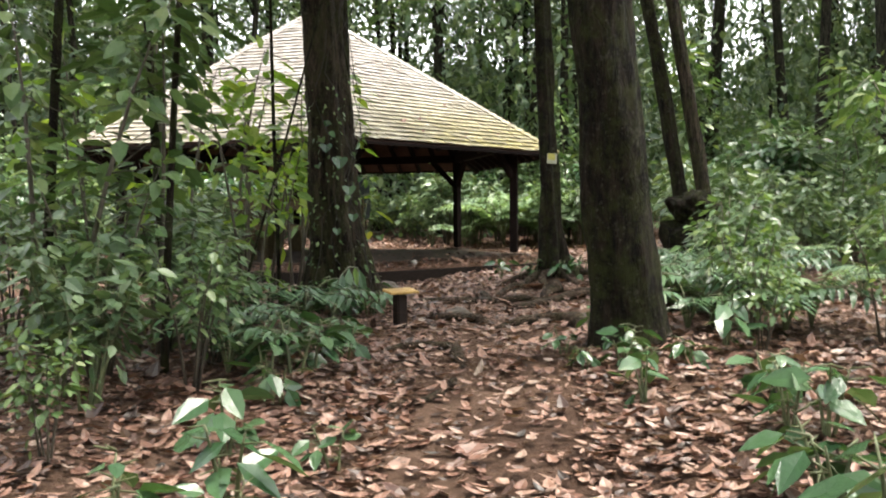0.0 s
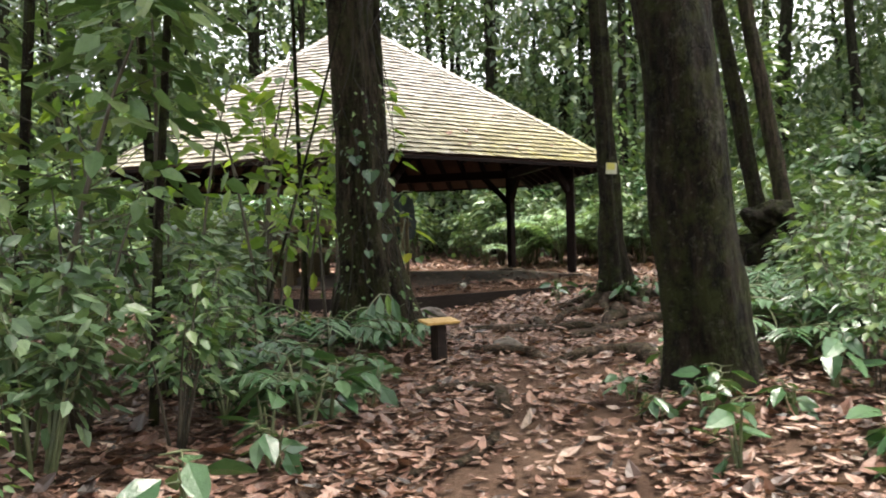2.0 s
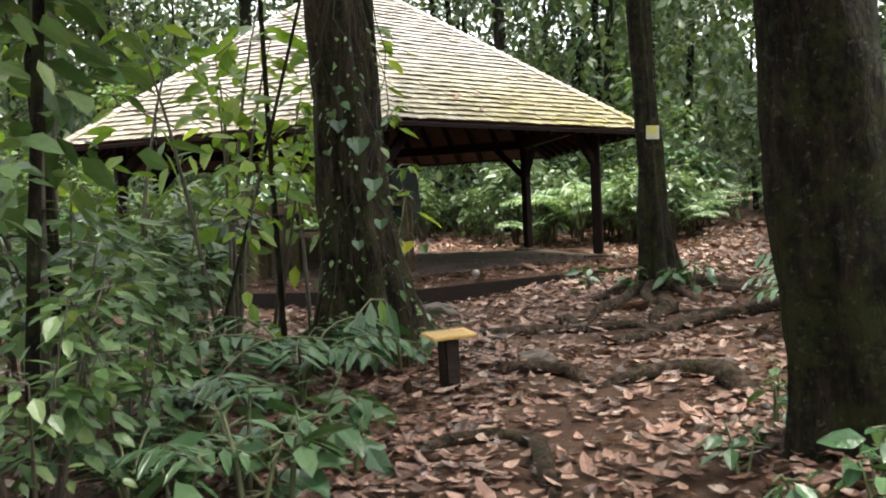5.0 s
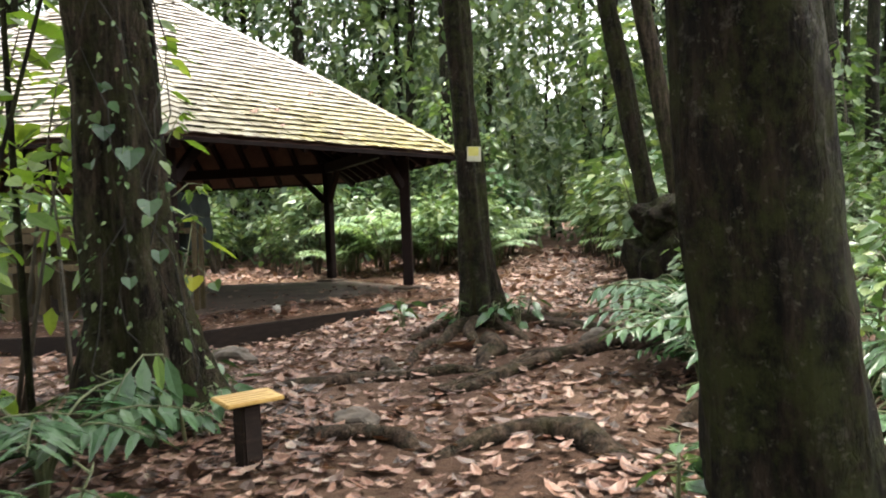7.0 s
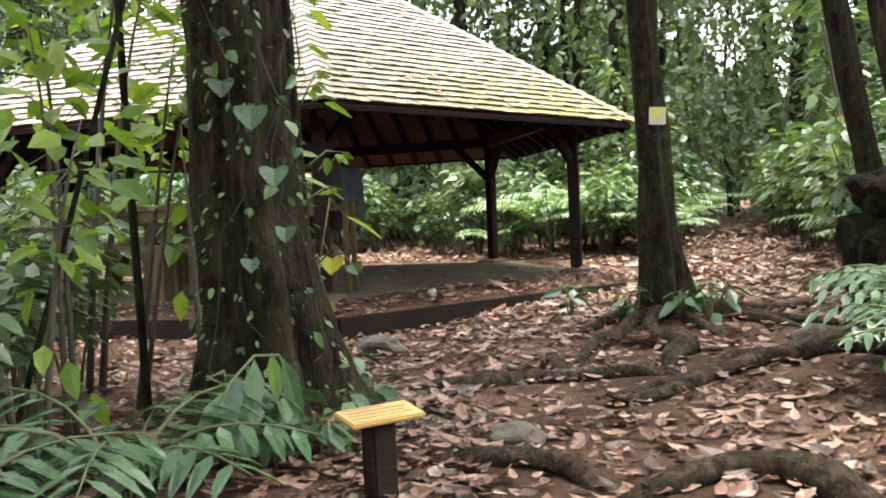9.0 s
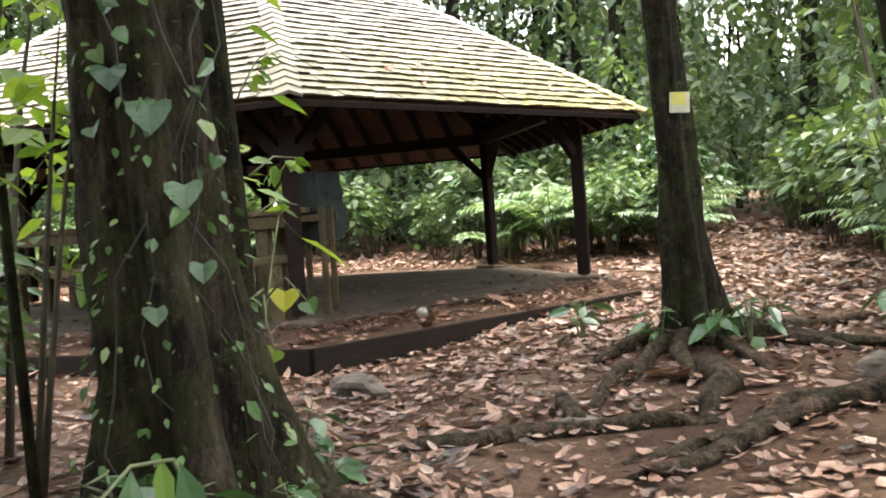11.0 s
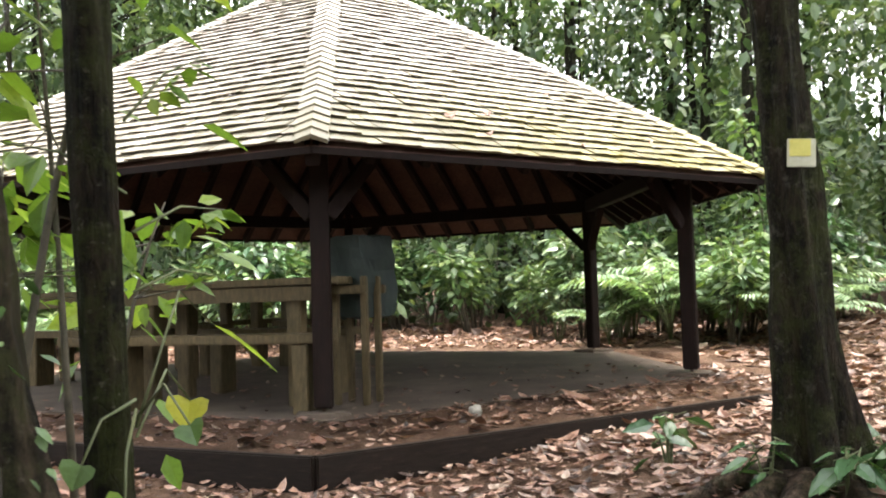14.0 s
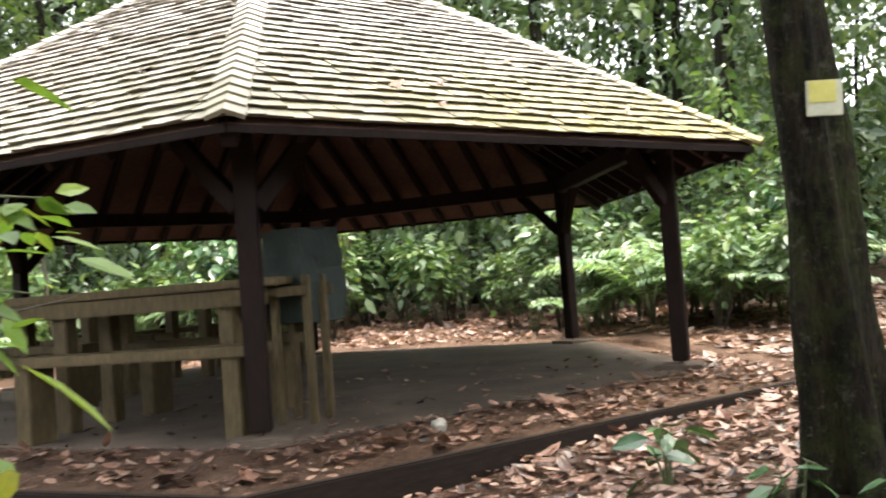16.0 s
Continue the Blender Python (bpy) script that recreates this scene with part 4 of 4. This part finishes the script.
# distant woods: masses of leaves that close the view
rng = np.random.default_rng(77)
cl = []
while len(cl) < 3600:
    u, w = rng.uniform(27, 48), rng.uniform(-36, 36)
    if abs(w) > 0.8 * u + 4:
        continue
    x, y = uw(u, w)
    z = ground_z(x, y) + rng.uniform(0, 1) ** 1.2 * (5 + 0.28 * u)
    if hex_out(x, y) > 11 and (abs(w + 2.4 + 0.23 * (u - 12)) > 1.0 or z > ground_z(x, y) + 2.2 or u > 36):
        cl.append((x, y, z))
cl = np.repeat(np.array(cl), 44, 0) + rng.normal(0, 1, (3600 * 44, 3)) * (0.95, 0.95, 0.7)
woods = new("distant_woods", mesh_of("distant_woods", *leaf_cloud(cl, rng.normal(0, 1, cl.shape) + (0, 0, -0.4), rng.uniform(0.2, 0.42, len(cl)), 0.5, rng=rng), LEAF_FAR))
tagged(woods, "dense green wall of far forest foliage", "woods", kind="stuff")


# the forest beyond: a plain ring of far foliage with an uneven top
fm, n, l, p = material("far_foliage")
v = coords(n, l, (1, 1, 0.8))
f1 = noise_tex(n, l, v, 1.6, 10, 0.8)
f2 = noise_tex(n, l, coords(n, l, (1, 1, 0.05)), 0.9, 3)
# shaded gaps and lit leaf clumps are painted into the wall's colour
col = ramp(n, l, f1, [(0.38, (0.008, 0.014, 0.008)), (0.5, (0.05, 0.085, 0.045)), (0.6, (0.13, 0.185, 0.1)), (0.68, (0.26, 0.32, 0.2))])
# dark upright streaks painted in for trunks
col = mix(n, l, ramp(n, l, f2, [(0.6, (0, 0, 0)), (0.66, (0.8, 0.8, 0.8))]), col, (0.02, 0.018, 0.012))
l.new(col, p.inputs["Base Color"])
p.inputs["Roughness"].default_value = 0.9
bump(n, l, p, f1, 1.0, 0.5)
rv, rf, seg = [], [], 360
for i in range(seg):
    a = 2 * math.pi * i / seg
    x, y = 9 + 58 * math.cos(a), 11 + 58 * math.sin(a)
    h = 13 + 7 * noise.noise(Vector((a * 6, 0, 2))) + 5 * noise.noise(Vector((a * 30, 1, 5))) + 2.5 * noise.noise(Vector((a * 90, 3, 1)))
    for z in np.linspace(0, 1, 6):
        o = 1 + 0.02 * noise.noise(Vector((a * 25, z * 5, 4)))
        rv.append((9 + (x - 9) * o, 11 + (y - 11) * o, ground_z(x, y) - 1 + h * z))
for i in range(seg):
    for j in range(5):
        q = ((i + 1) % seg) * 6
        rf.append((i * 6 + j, q + j, q + j + 1, i * 6 + j + 1))
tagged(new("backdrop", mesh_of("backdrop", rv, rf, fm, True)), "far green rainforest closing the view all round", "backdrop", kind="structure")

# ---- creepers, the near leaves ----
creeper = thing("creeper", pose(6.02, 7.98, ground_z(6.02, 7.98)), "thin creepers with pale heart-shaped leaves climbing a trunk", "creeper")
crs = np.random.default_rng(5)
for j in range(4):
    a0 = math.radians(crs.uniform(180, 300))
    pts = []
    for i in range(16):
        z = 0.1 + i * 0.22
        a = a0 + 0.35 * math.sin(i * 0.8 + j) + 0.15 * math.sin(i * 2.1 + 3 * j)
        r = 0.27 * (1 + 0.75 * math.exp(-z / 0.4)) + 0.035
        pts.append((-0.5 * (z / 11) ** 1.0 * 0.3 + r * math.cos(a), 0.3 * (z / 11) * 0.3 + r * math.sin(a), z))
    part("vine", tube(pts, [0.003 + 0.0012 * (i % 3) for i in range(16)], 5), VINE, creeper)
for k in range(11):
    a = math.radians(crs.uniform(190, 285))
    z = crs.uniform(0.3, 2.3) if k > 6 else crs.uniform(1.2, 2.1)
    r = 0.27 * (1 + 0.75 * math.exp(-z / 0.4)) + 0.05
    ob = part("heart_leaf", heart_leaf(crs.uniform(0.06, 0.105)) if k % 3 == 0 else leaf_cloud([(0, 0, 0)], [(crs.uniform(-0.6, 0.6), -0.3, -0.7)], crs.uniform(0.09, 0.16), 0.5, 0.25, 0.1, None, [(0, -1, 0.4)]), LEAF_BLUE if k % 2 else LEAF, creeper)
    ob.matrix_basis = Matrix.Translation((r * math.cos(a) - 0.01 * z, r * math.sin(a), z)) @ Matrix.Rotation(a + 1.57, 4, "Z") @ Matrix.Rotation(crs.uniform(-0.7, 0.2), 4, "X") @ Matrix.Rotation(crs.uniform(-0.6, 0.6), 4, "Y")

arum = thing("climbing_plant", pose(6.63, 8.4, ground_z(6.63, 8.4)), "climbing plant with large green and yellow hanging leaves", "plant")
for k, (dx, dy, z, s, mat, ry) in enumerate(((0.25, 0.12, 0.83, 0.14, YELLOW_LEAF, 0.1), (0.3, 0.02, 1.1, 0.12, LEAF_BRIGHT, 0.1), (0.1, -0.3, 0.8, 0.09, LEAF, -0.4), (-0.1, -0.3, 0.6, 0.09, LEAF_BRIGHT, 0.5), (-0.2, -0.2, 0.7, 0.1, LEAF, 0.3))):
    ob = part("hanging_leaf", heart_leaf(s) if k != 1 else leaf_cloud([(0, 0, 0)], [(0.8, 0, -0.3)], 0.3, 0.34), mat, arum)
    ob.matrix_basis = Matrix.Translation((dx, dy, z)) @ Matrix.Rotation(-0.7, 4, "Z") @ Matrix.Rotation(ry, 4, "Y") @ Matrix.Rotation(-0.3, 4, "X")
    part("stalk", tube([(0, -0.08, 0.75 + 0.03 * k), (dx * 0.6, dy * 0.6, z + 0.12), (dx, dy, z)], [0.006, 0.005, 0.004], 5), STEM, arum)

for k, (bx, by, bz, tx_, ty_, tz, cnt) in enumerate(((0.02, 0.0, 1.42, 0.4, 0.14, 1.52, 12), (0.02, 0.0, 1.22, 0.36, 0.1, 1.27, 6), (0.0, 0.02, 1.8, 0.34, 0.2, 2.1, 12), (0.0, 0.0, 1.55, -0.35, 0.3, 1.75, 10))):
    b_, t_ = np.array((bx, by, bz)), np.array((tx_, ty_, tz))
    part("shoot", tube([b_, b_ * 0.5 + t_ * 0.5 + (0, 0, 0.05), t_], [0.006, 0.005, 0.002], 5), STEM, arum)
    fs_ = crs.uniform(0.25, 1, cnt)[:, None]
    tagged(part("shoot_leaves", leaf_cloud(b_ + (t_ - b_) * fs_, crs.normal(0, 1, (cnt, 3)) * (1, 0.7, 0.3) + (0.3, -0.2, -0.35), crs.uniform(0.07, 0.12, cnt), 0.55, 0.2, 0.1, crs), LEAF_BRIGHT, arum, "bright backlit yellow-green leaves"), kind="stuff")

palm = thing("palm_frond", pose(5.62, 7.02, ground_z(5.62, 7.02)), "young palm with one arching frond of broad drooping leaflets", "palm", G3)
spine = [(0, 0, -0.05), (-0.06, -0.02, 0.3), (-0.16, -0.04, 0.53), (-0.3, -0.08, 0.55), (-0.44, -0.13, 0.47), (-0.56, -0.18, 0.34)]
part("stalk", tube(spine, [0.011, 0.01, 0.008, 0.006, 0.005, 0.003], 6), STEM, palm)
for k, (x, y, z, wx, wz, ln) in enumerate(((-0.14, -0.04, 0.52, 0.15, -1, 0.31), (-0.2, -0.05, 0.55, -0.05, -1, 0.22), (-0.3, -0.08, 0.54, -0.2, -1, 0.3), (-0.4, -0.11, 0.5, -0.35, -0.9, 0.3), (-0.48, -0.14, 0.44, -0.6, -0.75, 0.3), (-0.56, -0.18, 0.35, -0.9, -0.6, 0.28))):
    part("leaflet", leaf_cloud([(x, y, z)], [(wx, -0.25, wz)], ln, 0.27, 0.1, 0.08, None, [(-0.3, -1, 0.2)]), LEAF_BRIGHT if k == 1 else LEAF_BLUE, palm)
ec = 260
ea, ez = np.radians(crs.uniform(165, 330, ec)), crs.uniform(0.0, 1, ec) ** 1.7 * 2.4 + 0.05
er = 0.25 * (1 + 1.1 * np.exp(-ez / 0.45)) + 0.03
ep = np.stack([er * np.cos(ea) - 0.04 * ez, er * np.sin(ea), ez], 1)
tagged(part("moss_and_small_leaves", leaf_cloud(ep, np.stack([np.cos(ea), np.sin(ea), -0.9 + 0 * ea], 1) + crs.normal(0, 0.45, (ec, 3)), crs.uniform(0.02, 0.075, ec), 0.55, 0.2, 0.1, crs), LEAF, creeper, "small green leaves clinging to bark"), kind="stuff")
for x, y, z, s in ((5.83, 7.7, 2.5, 0.15), (5.92, 7.66, 2.2, 0.13), (5.74, 7.82, 2.65, 0.12), (5.97, 7.66, 1.9, 0.1), (5.8, 7.72, 1.75, 0.09)):
    ob = part("heart_leaf", heart_leaf(s), LEAF_BLUE, creeper, "broad pale heart-shaped leaf")
    ob.matrix_basis = Matrix.Translation(Vector((x, y, z)) - creeper.matrix_basis.translation) @ Matrix.Rotation(-0.65, 4, "Z") @ Matrix.Rotation(-0.35, 4, "X")

# ---- dead leaves ----
lr = np.random.default_rng(9)
pts, near_leaves = [], []
tries = 0
while len(pts) < 38000 and tries < 130000:
    tries += 1
    u, w = lr.uniform(0.6, 19) if tries % 3 else lr.uniform(0.6, 10), lr.normal(0, 3.2)
    x, y = uw(u, w)
    d = hex_out(x, y)
    if abs(w) > 0.6 * u + 1.5:
        continue
    if 5.2 < d < 5.38:
        continue
    if d < 4.42 and lr.random() > 0.04:
        continue
    if abs(w + 0.05 * u - 0.2) < 0.5 and u < 11 and lr.random() < 0.6:
        continue
    if 8.0 < u < 12.6 and -3.5 < w < -0.7 and lr.random() < 0.45:
        continue
    if d < 4.42:
        z = slab_z(x) + 0.006
    elif d < 5.3:
        z = slab_z(x) + (np.interp(d, [4.41, 4.9, 5.27], [-0.015, -0.08, -0.13])) + 0.015
    else:
        z = ground_z(x, y) + 0.012
    pts.append((x, y, z))
while len(pts) < 56000:
    u, w = lr.uniform(14, 30), lr.uniform(-11, 8)
    x, y = uw(u, w)
    if hex_out(x, y) > 5.6:
        pts.append((x, y, ground_z(x, y) + 0.012))
pts = np.array(pts)
ways = lr.normal(0, 1, pts.shape) * (1, 1, 0.1)
ups = np.tile((0, 0, 1.0), (len(pts), 1)) + lr.normal(0, 0.24, pts.shape)
sizes = lr.uniform(0.03, 0.125, len(pts)) * lr.uniform(0.7, 1.2, len(pts))
sizes[lr.random(len(pts)) < 0.03] *= 2.1
sizes[38000:] *= 1.5
pts[:, 2] += lr.uniform(0, 0.035, len(pts))
uu = (pts[:, 0] + pts[:, 1]) * 0.70711
ww = (pts[:, 1] - pts[:, 0]) * 0.70711
pick = np.where((uu > 2.2) & (uu < 12) & (np.abs(ww) < 2.2))[0][:300]
keep = np.setdiff1d(np.arange(len(pts)), pick)
litter = part("leaf_litter", leaf_cloud(pts[keep], ways[keep], sizes[keep], 0.52, -0.16, 0.14, None, ups[keep]), DEAD, ground, "brown curled dead leaves")
tagged(litter, kind="stuff")
variants = [mesh_of("dead_leaf", *leaf_cloud([(0, 0, 0)], [(1, 0, 0.05)], 1.0, wd, dr, fo), DEAD) for wd, dr, fo in ((0.5, -0.25, 0.2), (0.42, 0.1, 0.25), (0.58, -0.35, 0.12))]
for i in pick:
    ob = part("dead_leaf", variants[i % 3], DEAD, ground)
    ob.matrix_basis = Matrix.Translation(pts[i]) @ Euler((lr.normal(0, 0.3), lr.normal(0, 0.2), lr.uniform(0, 6.28))).to_matrix().to_4x4() @ Matrix.Scale(sizes[i] * 1.15, 4)

# fallen leaves caught on the shingles
for x, y, s, mat in ((9.97, 11.25, 0.16, 0), (10.45, 11.35, 0.12, 1), (10.2, 11.0, 0.1, 1), (12.2, 11.1, 0.09, 1), (11.6, 11.9, 0.1, 1), (8.6, 12.4, 0.1, 1), (11.2, 10.95, 0.08, 1)):
    z = APEX_Z - (hex_out(x, y) / EAVE_R) * (APEX_Z - EAVE_Z) + 0.1
    ob = part("fallen_leaf", mesh_of("fallen_leaf", *leaf_cloud([(0, 0, 0)], [(1, 0.2, 0.1)], s, 0.55, -0.3, 0.2), DEAD), DEAD, None)
    ob.matrix_basis = pose(x, y, z, 30, 0, lr.uniform(0, 40))
    tagged(ob, "curled dead leaf lying on the mossy shingles", "leaf", "leaves on the roof")
